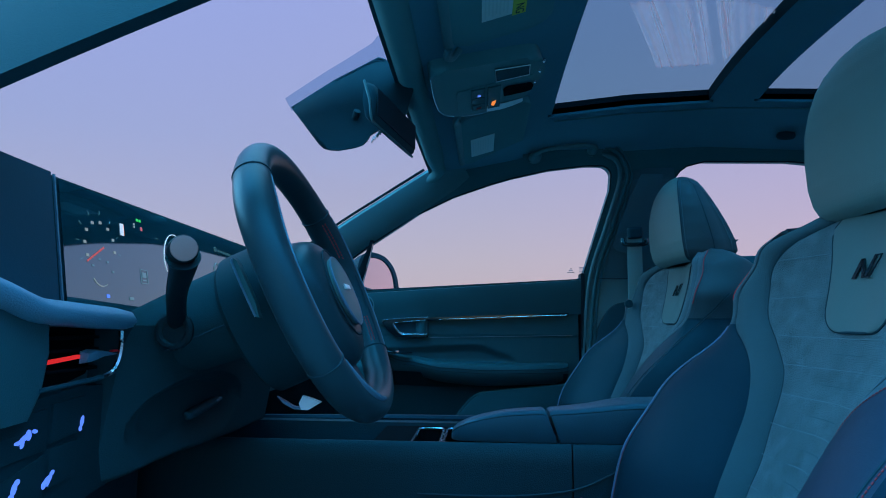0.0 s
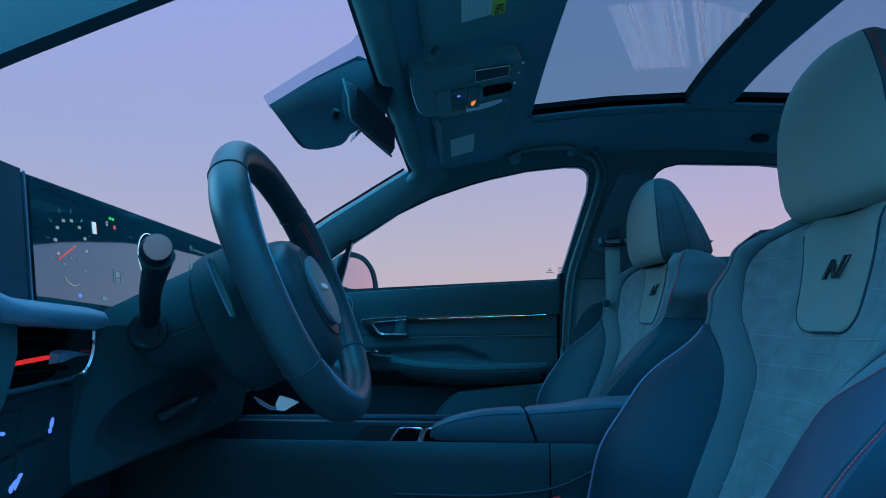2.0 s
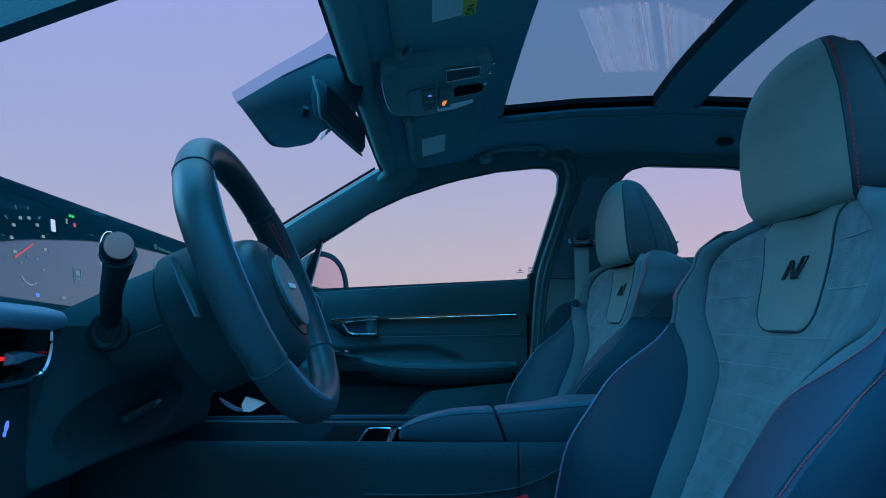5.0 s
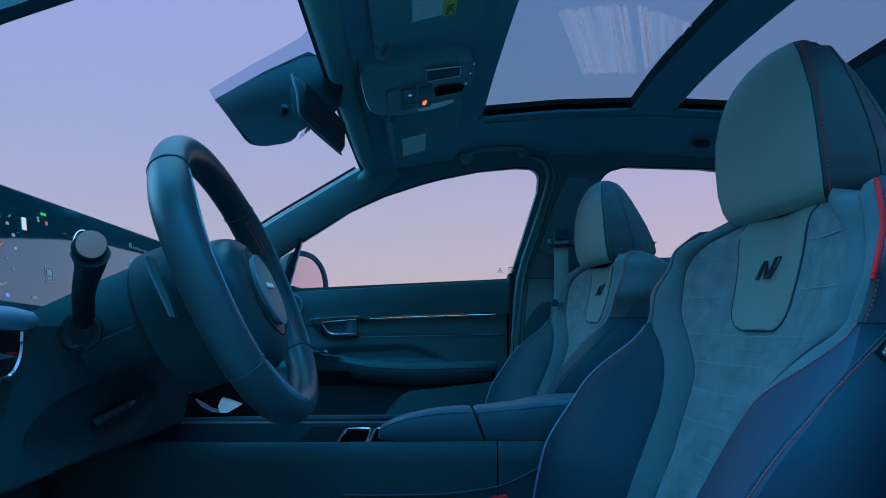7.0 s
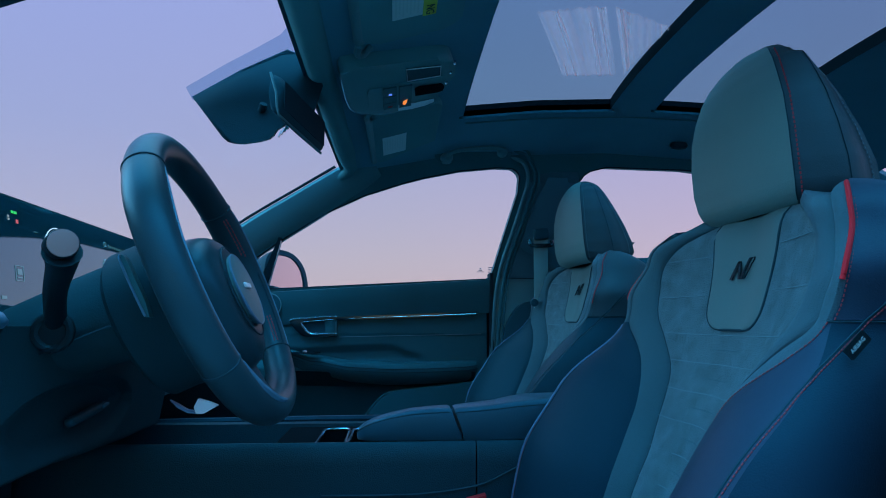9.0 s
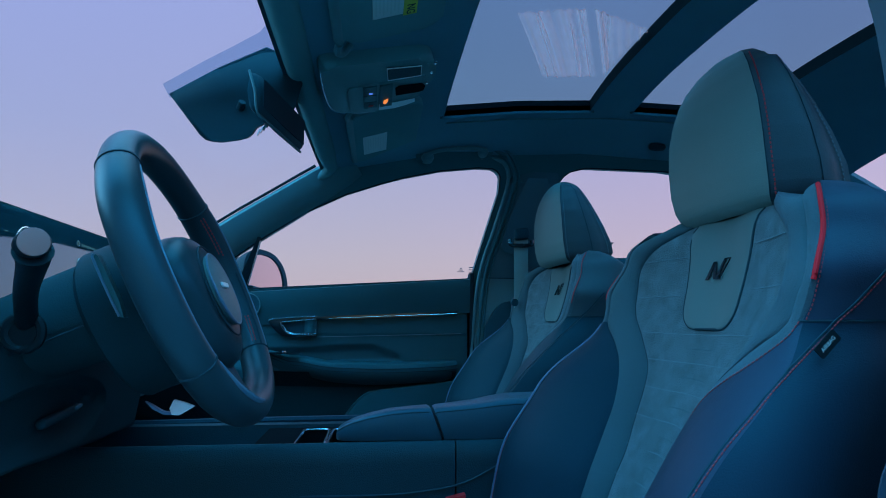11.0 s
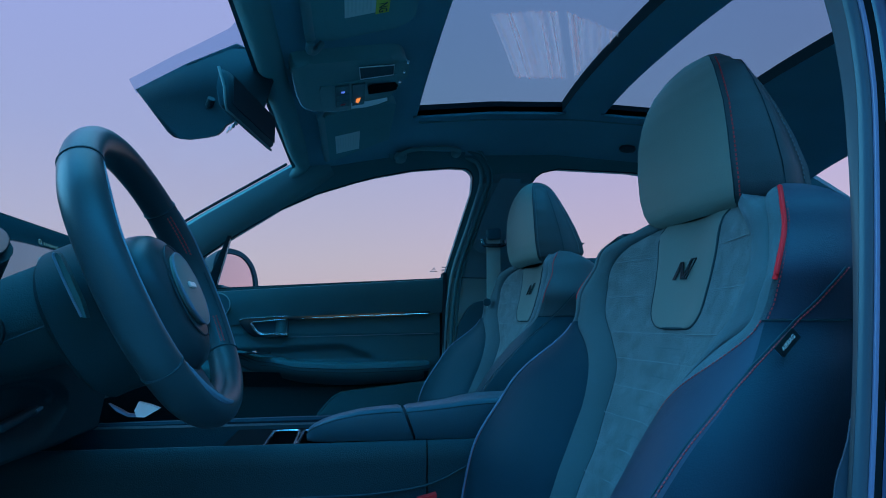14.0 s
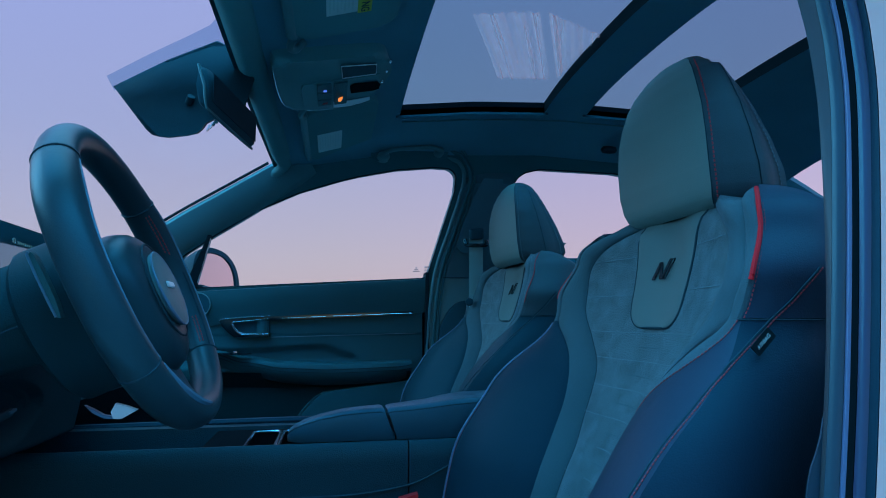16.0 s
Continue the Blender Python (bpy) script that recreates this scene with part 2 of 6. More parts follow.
LIT_BLUE = material("lit_button_blue", (0.1, 0.2, 0.6), 0.5, emit=(0.12, 0.26, 1.0), power=0.85)
LIT_GREEN = material("lit_green", (0.0, 0.4, 0.1), 0.5, emit=(0.05, 0.75, 0.12), power=0.6)
LIT_AMBER = material("lit_amber", (0.8, 0.2, 0.02), 0.5, emit=(1.0, 0.28, 0.05), power=0.9)
LIT_RED = material("lit_red", (0.6, 0.05, 0.05), 0.5, emit=(0.85, 0.12, 0.10), power=0.45)
CONSOLE = material("console_skin", (0.006, 0.030, 0.044), 0.45, grain=0.4, grain_size=500, spec=0.35)
WINDOW = glass("window_glass", (0.97, 0.96, 0.98))
ROOF_GLASS = glass("tinted_roof_glass", (0.525, 0.675, 0.72))
LIT_DIM = material("lit_dim", (0.012, 0.050, 0.060), 0.05, coat=1.0, emit=(0.60, 0.78, 0.85), power=0.15, tint=(0.48, 0.90, 1.0))
for lit_ in (LIT_DIM, LIT_RED):
    pb = lit_.node_tree.nodes["Principled BSDF"]
    pb.inputs["IOR"].default_value, pb.inputs["Coat IOR"].default_value, pb.inputs["Coat Tint"].default_value = 2.35, 1.8, (0.42, 0.92, 1.0, 1)
LIT_FIGURE = material("lit_figure", (0.02, 0.05, 0.06), 0.1, emit=(0.62, 0.80, 0.88), power=0.32)
LEDGE = material("ledge_skin", (0.10, 0.20, 0.28), 0.42, grain=0.3, grain_size=600)
ETCH = material("etched_glass", (0.5, 0.44, 0.5), 0.8)
PRINT = material("grey_print", (0.55, 0.59, 0.57), 0.7)


def net(name, colour, cover):
    """A thin sheet: partly clear, streaked like the reflection in the roof glass."""
    m = bpy.data.materials.new(name)
    m.use_nodes = True
    n, l = m.node_tree.nodes, m.node_tree.links
    n.remove(n["Principled BSDF"])
    t, d, tr, mix, add = n.new("ShaderNodeBsdfTransparent"), n.new("ShaderNodeBsdfDiffuse"), n.new("ShaderNodeBsdfTranslucent"), n.new("ShaderNodeMixShader"), n.new("ShaderNodeMixShader")
    d.inputs[0].default_value = tr.inputs[0].default_value = (*colour, 1)
    co, mp, wv, rp = n.new("ShaderNodeTexCoord"), n.new("ShaderNodeMapping"), n.new("ShaderNodeTexNoise"), n.new("ShaderNodeMapRange")
    turn_ = n.new("ShaderNodeMapping")
    turn_.inputs["Rotation"].default_value = (0, 0, radians(23.5))
    mp.inputs["Scale"].default_value = (75, 1.2, 1)
    wv.inputs["Scale"].default_value, wv.inputs["Detail"].default_value = 1.0, 4
    l.new(co.outputs["Object"], turn_.inputs[0])
    l.new(turn_.outputs[0], mp.inputs[0])
    l.new(mp.outputs[0], wv.inputs["Vector"])
    rp.inputs["From Min"].default_value, rp.inputs["From Max"].default_value = 0.38, 0.66
    rp.inputs["To Min"].default_value, rp.inputs["To Max"].default_value = cover * 0.15, cover
    l.new(wv.outputs[0], rp.inputs["Value"])
    l.new(rp.outputs[0], mix.inputs[0])
    add.inputs[0].default_value = 0.6
    l.new(d.outputs[0], add.inputs[1])
    l.new(tr.outputs[0], add.inputs[2])
    l.new(t.outputs[0], mix.inputs[1])
    l.new(add.outputs[0], mix.inputs[2])
    l.new(mix.outputs[0], n["Material Output"].inputs[0])
    return m


REFLECTION = net("roof_reflection", (1.0, 0.35, 0.34), 0.55)
BAND = glass("tinted_band", (0.72, 0.82, 0.90))
# matte mirror face, with the dark cabin's reflection put into its colour
DARK_MIRROR = material("dark_reflection", (0.013, 0.042, 0.058), 0.5, spec=0.08)
MIRROR = material("mirror_glass", (0.85, 0.85, 0.86), 0.02, metal=1.0, vary=0.0)


# ---- builders ----
def finish(bm, mat, name, smooth=40):
    bmesh.ops.recalc_face_normals(bm, faces=bm.faces)
    me = bpy.data.meshes.new(name)
    bm.to_mesh(me)
    bm.free()
    me.materials.append(mat)
    if smooth:
        me.shade_smooth()
        me.set_sharp_from_angle(angle=radians(smooth))
    return me


def part(name, bm, mat, parent=None, label="", smooth=40):
    ob = new(name, finish(bm, mat, name, smooth))
    if parent:
        ob.parent = parent
        ob.matrix_parent_inverse = parent.matrix_world.inverted()
    if label:
        ob["label"] = label
    return ob


def thing(name, at, label, category, group="", kind=""):
    ob = new(name)
    ob.empty_display_size = 0.05
    ob.location = at
    bpy.context.view_layer.update()
    return tagged(ob, label, category, group, kind)


def curve(points, n=40, closed=False):
    """Smooth line through a few points (Catmull-Rom), n pieces."""
    p = [Vector(q) for q in points]
    m = len(p)
    out = []
    spans = m if closed else m - 1
    for i in range(n if closed else n + 1):
        s = i / n * spans
        k = min(int(s), spans - 1)
        f = s - k
        if closed:
            a, b, c, d = (p[(k + j) % m] for j in (-1, 0, 1, 2))
        else:
            a, b, c, d = p[max(k - 1, 0)], p[k], p[min(k + 1, m - 1)], p[min(k + 2, m - 1)]
        out.append(0.5 * ((2 * b) + (c - a) * f + (2 * a - 5 * b + 4 * c - d) * f * f + (3 * b - a - 3 * c + d) * f ** 3))
    return out


def table(x, rows):
    """Value at x from rows of (x, value), smooth between."""
    if x <= rows[0][0]:
        return rows[0][1]
    for (a, u), (b, v) in zip(rows, rows[1:]):
        if x <= b:
            f = (x - a) / (b - a)
            f = f * f * (3 - 2 * f)
            return u + (v - u) * f
    return rows[-1][1]


def eased(x, rows):
    """Value at x from rows of (x, value), a smooth curve through them all."""
    n = len(rows)
    x = min(max(x, rows[0][0]), rows[-1][0])
    i = 0
    while i < n - 2 and x > rows[i + 1][0]:
        i += 1

    def slope(k):
        if k == 0 or k == n - 1:
            a, b = (rows[0], rows[1]) if k == 0 else (rows[-2], rows[-1])
            return (b[1] - a[1]) / (b[0] - a[0])
        return (rows[k + 1][1] - rows[k - 1][1]) / (rows[k + 1][0] - rows[k - 1][0])

    (a, u), (b, v) = rows[i], rows[i + 1]
    h = b - a
    t = (x - a) / h
    return (2 * t ** 3 - 3 * t * t + 1) * u + (t ** 3 - 2 * t * t + t) * h * slope(i) + (3 * t * t - 2 * t ** 3) * v + (t ** 3 - t * t) * h * slope(i + 1)


def straight(x, rows):
    return float(np.interp(x, [r[0] for r in rows], [r[1] for r in rows]))


def loft(loops, cap=True, ring=False, bm=None):
    bm = bm or bmesh.new()
    vs = [[bm.verts.new(p) for p in lp] for lp in loops]
    n = len(vs[0])
    pairs = list(zip(vs, vs[1:])) + ([(vs[-1], vs[0])] if ring else [])
    for a, b in pairs:
        for i in range(n):
            j = (i + 1) % n
            try:
                bm.faces.new((a[i], a[j], b[j], b[i]))
            except ValueError:
                pass
    if cap and not ring:
        bm.faces.new(vs[0][::-1])
        bm.faces.new(vs[-1])
    return bm


def sheet(f, us, vs, thick=None, bm=None):
    """Grid of f(u, v); thick: a second layer moved by that vector, with rims."""
    bm = bm or bmesh.new()
    front = [[bm.verts.new(f(u, v)) for u in us] for v in vs]
    for a, b in zip(front, front[1:]):
        for i in range(len(us) - 1):
            bm.faces.new((a[i], a[i + 1], b[i + 1], b[i]))
    if thick is not None:
        t = Vector(thick)
        back = [[bm.verts.new(v.co + t) for v in row] for row in front]
        for a, b in zip(back, back[1:]):
            for i in range(len(us) - 1):
                bm.faces.new((a[i + 1], a[i], b[i], b[i + 1]))
        rim = [(front[0][i], back[0][i]) for i in range(len(us))] + [(front[k][-1], back[k][-1]) for k in range(1, len(vs))]
        rim += [(front[-1][i], back[-1][i]) for i in range(len(us) - 2, -1, -1)] + [(front[k][0], back[k][0]) for k in range(len(vs) - 2, 0, -1)]
        for (a, b), (c, d) in zip(rim, rim[1:] + rim[:1]):
            bm.faces.new((a, b, d, c))
    return bm


def tube(points, r, n=8, closed=False, squash=1.0, bm=None):
    """A round strip along points. r: radius, or a function of 0..1."""
    p = [Vector(q) for q in points]
    m = len(p)
    loops = []
    up = Vector((0.13, 0.21, 0.97)).normalized()
    for i in range(m):
        d = (p[(i + 1) % m] - p[i - 1]) if closed else (p[min(i + 1, m - 1)] - p[max(i - 1, 0)])
        d.normalize()
        if abs(d.dot(up)) > 0.95:
            up = Vector((0.9, 0.3, 0.1)).normalized()
        s = d.cross(up).normalized()
        u = s.cross(d).normalized()
        rr = r(i / (m - 1)) if callable(r) else r
        loops.append([p[i] + (s * math.cos(a) + u * math.sin(a) * squash) * rr for a in (2 * math.pi * k / n for k in range(n))])
    return loft(loops, ring=closed, bm=bm)


def slab(outline, origin, ax, ay, thick, bevel=0.0, seg=2, bm=None):
    """A plate: outline in 2D on the axes ax, ay, made thick along their normal (towards ax x ay)."""
    bm = bm or bmesh.new()
    o, ax, ay = Vector(origin), Vector(ax).normalized(), Vector(ay).normalized()
    nz = ax.cross(ay).normalized()
    lo = [bm.verts.new(o + ax * a + ay * b) for a, b in outline]
    hi = [bm.verts.new(o + ax * a + ay * b + nz * thick) for a, b in outline]
    n = len(lo)
    bm.faces.new(lo[::-1])
    top = bm.faces.new(hi)
    for i in range(n):
        bm.faces.new((lo[i], lo[(i + 1) % n], hi[(i + 1) % n], hi[i]))
    if bevel:
        bmesh.ops.bevel(bm, geom=list(top.edges), offset=bevel, segments=seg, profile=0.6, affect="EDGES", clamp_overlap=True)
    return bm


def box(cx, cy, cz, sx, sy, sz, bevel=0.0, seg=2, turn=None):
    bm = bmesh.new()
    bmesh.ops.create_cube(bm, size=1)
    bmesh.ops.scale(bm, vec=(sx, sy, sz), verts=bm.verts)
    if bevel:
        bmesh.ops.bevel(bm, geom=list(bm.edges), offset=bevel, segments=seg, profile=0.6, affect="EDGES")
    m = pose(cx, cy, cz, *(turn or (0, 0, 0)))
    bmesh.ops.transform(bm, matrix=m, verts=bm.verts)
    return bm


def disc(centre, axis, r, depth, n=32, bevel=0.0, r2=None):
    bm = bmesh.new()
    bmesh.ops.create_cone(bm, cap_ends=True, segments=n, radius1=r, radius2=r if r2 is None else r2, depth=depth)
    if bevel:
        e = [e for e in bm.edges if len(e.link_faces) == 2 and max(len(f.verts) for f in e.link_faces) > 4]
        bmesh.ops.bevel(bm, geom=e, offset=bevel, segments=2, profile=0.6, affect="EDGES")
    q = Vector((0, 0, 1)).rotation_difference(Vector(axis).normalized()).to_matrix().to_4x4()
    bmesh.ops.transform(bm, matrix=Matrix.Translation(centre) @ q, verts=bm.verts)
    return bm


def rounded(w, h, r, n=5):
    """Outline of a rectangle w x h with round corners, centred."""
    out = []
    for cx, cy, a0 in ((w / 2 - r, h / 2 - r, 0), (-w / 2 + r, h / 2 - r, 90), (-w / 2 + r, -h / 2 + r, 180), (w / 2 - r, -h / 2 + r, 270)):
        for k in range(n + 1):
            a = radians(a0 + 90 * k / n)
            out.append((cx + r * math.cos(a), cy + r * math.sin(a)))
    return out


def frange(a, b, n):
    return [a + (b - a) * i / n for i in range(n + 1)]


def holed(outer, holes, place, thick, bm=None):
    """A plate with openings: outlines in 2D, place(a, b) gives the point, thick the vector through the plate."""
    bm = bm or bmesh.new()
    edges = []
    for lp in [outer, *holes]:
        vs = [bm.verts.new(place(a, b)) for a, b in lp]
        edges += [bm.edges.new((vs[i], vs[(i + 1) % len(vs)])) for i in range(len(vs))]
    res = bmesh.ops.triangle_fill(bm, use_beauty=True, use_dissolve=False, edges=edges)
    faces = [g for g in res["geom"] if isinstance(g, bmesh.types.BMFace)]
    ext = bmesh.ops.extrude_face_region(bm, geom=faces, use_keep_orig=True)
    bmesh.ops.translate(bm, vec=thick, verts=[g for g in ext["geom"] if isinstance(g, bmesh.types.BMVert)])
    return bm


CY = 1.15   # the car's centre line


def across(y):
    """The mirrored place on the other side of the car."""
    return 2 * CY - y


# ---- ground and body shell ----
gb = bmesh.new()
bmesh.ops.create_grid(gb, x_segments=8, y_segments=8, size=1500)
tagged(part("ground", gb, ASPHALT), "grey asphalt ground reaching the horizon", "ground", kind="structure")


def roof_z(x, y):
    c = straight(x, [(-0.30, 1.225), (-0.15, 1.262), (0.0, 1.307), (0.2, 1.366), (0.4, 1.395), (0.65, 1.408), (1.0, 1.40), (1.3, 1.36), (1.55, 1.30), (1.7, 1.25)])
    drop = straight(x, [(-0.15, 0.012), (0.1, 0.045), (0.4, 0.085), (1.3, 0.10), (1.6, 0.06)])
    return c - drop * min(1.2, abs(y - CY) / 0.58) ** 2.6


# headliner with the two roof openings; a dark cloth sheet with depth
FRONT, BAR0, BAR1, BACK = 0.205, 0.592, 0.712, 1.02
ROOF_Y0, ROOF_Y1 = 0.805, 1.495
xs = sorted(set([round(v, 4) for v in frange(-0.112, 1.452, 50)] + [FRONT, BAR0, BAR1, BACK]))
ys = sorted(set([round(v, 4) for v in frange(0.56, 1.74, 34)] + [ROOF_Y0, ROOF_Y1]))
hb = bmesh.new()
low = {(x, y): hb.verts.new((x, y, roof_z(x, y))) for x in xs for y in ys}


def opening(x, y):
    return ROOF_Y0 < y < ROOF_Y1 and (FRONT < x < BAR0 or BAR1 < x < BACK)


for x0, x1 in zip(xs, xs[1:]):
    for y0, y1 in zip(ys, ys[1:]):
        if not opening((x0 + x1) / 2, (y0 + y1) / 2):
            hb.faces.new((low[x0, y0], low[x0, y1], low[x1, y1], low[x1, y0]))
ext = bmesh.ops.extrude_face_region(hb, geom=list(hb.faces), use_keep_orig=True)
bmesh.ops.translate(hb, vec=(0, 0, 0.028), verts=[g for g in ext["geom"] if isinstance(g, bmesh.types.BMVert)])
bmesh.ops.recalc_face_normals(hb, faces=hb.faces)
# edge faces go near-black: the openings' shade is put into the colour
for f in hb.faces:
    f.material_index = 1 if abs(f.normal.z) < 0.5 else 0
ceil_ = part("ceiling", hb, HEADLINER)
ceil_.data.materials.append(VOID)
tagged(ceil_, "black cloth car headliner with two roof openings", "headliner", kind="structure")


def roof_pane(x0, x1, name):
    bm = sheet(lambda x, y: (x, y, roof_z(x, y) + 0.029), frange(x0 - 0.02, x1 + 0.02, 10), frange(ROOF_Y0 - 0.02, ROOF_Y1 + 0.02, 10), thick=(0, 0, 0.004))
    ob = tagged(part(name, bm, ROOF_GLASS), "blue tinted panoramic glass roof pane", "sunroof", kind="structure")
    ob.visible_shadow = False
    return ob


roof_pane(FRONT, BAR0, "window_1")
roof_pane(BAR1, BACK, "window_2")

# dark frame round each roof opening, and the thin bright lip of its rail
for a, b in ((FRONT, BAR0), (BAR1, BACK)):
    for yy, sgn in ((ROOF_Y1, 1), (ROOF_Y0, -1)):
        bm = sheet(lambda x, k: (x, yy + sgn * 0.012 * k, roof_z(x, yy) - 0.006 + 0.012 * k), frange(a - 0.01, b + 0.01, 12), frange(0, 1, 3), thick=(0, 0, 0.02))
        tagged(part("trim", bm, PLASTIC_DARK), "black roof opening edge trim", "trim", kind="structure")
lip = tube([(x, 1.533, roof_z(x, 1.533) - 0.002) for x in frange(0.215, 1.0, 24)], 0.0022)
tagged(part("trim", lip, PLASTIC_TEAL), "thin rail along the roof opening", "trim", kind="structure")


# ---- side walls ----
def side_y(z, far=True):
    y = 1.86 - (z - 0.95) * 0.40
    return y if far else across(y)


WIN_FRONT = [(-0.420, 0.922), (-0.415, 0.975), (-0.375, 1.020), (-0.321, 1.056), (-0.288, 1.078), (-0.170, 1.148), (-0.055, 1.199), (0.056, 1.234), (0.113, 1.249), (0.222, 1.271), (0.330, 1.282), (0.376, 1.281), (0.395, 1.272), (0.402, 1.256), (0.401, 1.214), (0.372, 1.109), (0.332, 0.961)]
WIN_REAR = [(0.52, 0.985), (0.553, 1.12), (0.574, 1.237), (0.600, 1.275), (0.66, 1.290), (0.90, 1.287), (1.15, 1.262), (1.33, 1.225), (1.42, 1.06), (1.38, 1.0)]


def soft_corner(pts):
    out = []
    m = len(pts)
    for i in range(m):
        near_, next_ = Vector(pts[i]) - Vector(pts[i - 1]), Vector(pts[(i + 1) % m]) - Vector(pts[i])
        if near_.angle(next_) < 0.5:
            out.append(pts[i])
            continue
        a, b, c = Vector(pts[i - 1]), Vector(pts[i]), Vector(pts[(i + 1) % m])
        out += [tuple(b + (a - b) * min(0.3, 0.012 / (a - b).length)), tuple(b + (c - b) * min(0.3, 0.012 / (c - b).length))]
    return out


OUTER = [(-0.80, 0.83), (-0.64, 0.915), (-0.43, 1.060), (-0.132, 1.228), (0.0, 1.290), (0.2, 1.345), (0.6, 1.362), (1.0, 1.352), (1.35, 1.312), (1.55, 1.25), (1.9, 1.03), (1.95, 0.86)]
sw = holed(OUTER, [soft_corner(WIN_FRONT), soft_corner(WIN_REAR)], lambda a, b: (a, side_y(b), b), (0, 0.05, 0.005))
tagged(part("wall_far", sw, PLASTIC, smooth=25), "dark inner body side with window openings", "car body", kind="structure")
# lower body side
lw = box(0.55, 1.915, 0.60, 2.9, 0.04, 0.66)
tagged(part("wall_far_lower", lw, RUBBER), "dark inner body side below the windows", "car body", kind="structure")
tagged(part("wall_far_outer", box(0.55, 1.946, 0.60, 2.9, 0.016, 0.66, 0.006), BODY), "white painted outer body side", "car body", kind="structure")

for nm, lp in (("window_3", WIN_FRONT), ("window_4", WIN_REAR)):
    cx, cz = sum(p[0] for p in lp) / len(lp), sum(p[1] for p in lp) / len(lp)
    big = [(cx + (a - cx) * 1.03, cz + (b - cz) * 1.05) for a, b in lp]
    ob = part(nm, holed(big, [], lambda a, b: (a, side_y(b) + 0.030, b), (0, 0.004, 0)), WINDOW)
    ob.visible_shadow = False
    tagged(ob, "clear side window glass of a car door", "window", kind="structure")
    seal = tube([(a, side_y(b) + 0.004, b) for a, b in soft_corner(lp)], 0.0035, 6, closed=True)
    tagged(part("trim", seal, RUBBER), "black rubber window seal", "trim", kind="structure")

# windscreen pillars: lofted soft trim, far and near
def pillar_loop(c, w, d, out):
    """Section of a windscreen pillar: c on its screen edge, w down the side, d inwards."""
    x, y, z = c
    pts = []
    for a, b in ((0, 0), (0.12, 0.7), (0.45, 1.0), (0.8, 0.85), (1.0, 0.25), (1.0, -0.4), (0.5, -0.6), (0, -0.5)):
        pts.append((x + 0.55 * w * a, y + out * (0.45 * w * a - b * d), z - 0.80 * w * a))
    return pts


A_LINE = [(-0.78, 1.885, 0.875), (-0.64, 1.855, 0.965), (-0.42, 1.795, 1.108), (-0.25, 1.755, 1.205), (-0.135, 1.725, 1.268), (-0.05, 1.715, 1.315)]
loops = [pillar_loop(p, w, 0.025, 1) for p, w in zip(curve(A_LINE, 18), frange(0.115, 0.085, 18))]
tagged(part("trim", tube([p + Vector((-0.004, 0.0, 0.004)) for p in curve(A_LINE[:-1], 20)], 0.004, 8), RUBBER), "black edge between windscreen and pillar", "trim", kind="structure")
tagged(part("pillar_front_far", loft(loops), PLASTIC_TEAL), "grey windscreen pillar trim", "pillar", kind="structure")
# same trim as the far pillar; its shade is put into a darker colour
near = [(x, across(y), z) for x, y, z in A_LINE]
loops = [pillar_loop(p, w, 0.025, -1) for p, w in zip(curve(near, 18), frange(0.125, 0.095, 18))]
tagged(part("pillar_front_near", loft(loops), SENSOR), "windscreen pillar beside the open door, coloured as shaded", "pillar", kind="structure")

# roof rail above the open driver's door
rail = [(-0.10, 0.60, 1.29), (0.1, 0.585, 1.32), (0.4, 0.575, 1.335), (0.9, 0.575, 1.335), (1.4, 0.59, 1.28)]
tagged(part("wall_near_rail", tube(curve(rail, 20), 0.06, 10), PLASTIC_DARK), "dark roof rail above the open door", "car body", kind="structure")

# windscreen glass and its dark upper border
def screen_point(y, k):
    top = Vector((-0.117 - 0.012 * (1 - ((y - CY) / 0.6) ** 2), y, roof_z(-0.122, y) + 0.004))
    low_ = Vector((-0.98 - 0.10 * (1 - ((y - CY) / 0.7) ** 2), CY + (y - CY) * 1.18, 0.83))
    return top.lerp(low_, k)


ws = part("window_5", sheet(screen_point, frange(0.56, 1.74, 24), frange(0, 1, 12), thick=(-0.003, 0, 0.004)), WINDOW)
ws.visible_shadow = False
tagged(ws, "clear raked car windscreen", "windscreen", kind="structure")
hd = sheet(lambda y, k: screen_point(y, 0.0) + Vector((0.030 * (1 - k) - 0.004, 0, 0.006 * (1 - k) - 0.003)), frange(0.58, 1.72, 24), frange(0, 1, 3), thick=(0.0, 0, 0.012))
tagged(part("trim", hd, PLASTIC_DARK), "black border along the windscreen top", "trim", kind="structure")

# bonnet ahead of the screen, unseen; added to throw the light up into the cabin
bonnet = sheet(lambda x, y: (x, y, 0.845 + 0.10 * (x + 1.06) - 0.05 * ((x + 1.06) / 0.9) ** 2 - 0.05 * abs((y - CY) / 0.72) ** 3), frange(-1.95, -1.06, 14), frange(CY - 0.76, CY + 0.76, 16), thick=(0, 0, -0.03))
tagged(part("bonnet", bonnet, BODY), "white painted car bonnet ahead of the windscreen", "car body", kind="structure")

# floor, bulkhead, rear closure
tagged(part("floor", box(0.5, 1.15, 0.27, 2.9, 1.5, 0.04), CARPET), "black carpeted car floor", "floor", kind="structure")
tagged(part("wall_bulkhead", box(-0.95, 1.15, 0.55, 0.05, 1.5, 0.6), CARPET), "dark bulkhead ahead of the footwell", "wall", kind="structure")
tagged(part("wall_rear", box(1.95, 1.15, 0.62, 0.05, 1.5, 0.72), CARPET), "dark trimmed rear closing panel", "wall", kind="structure")
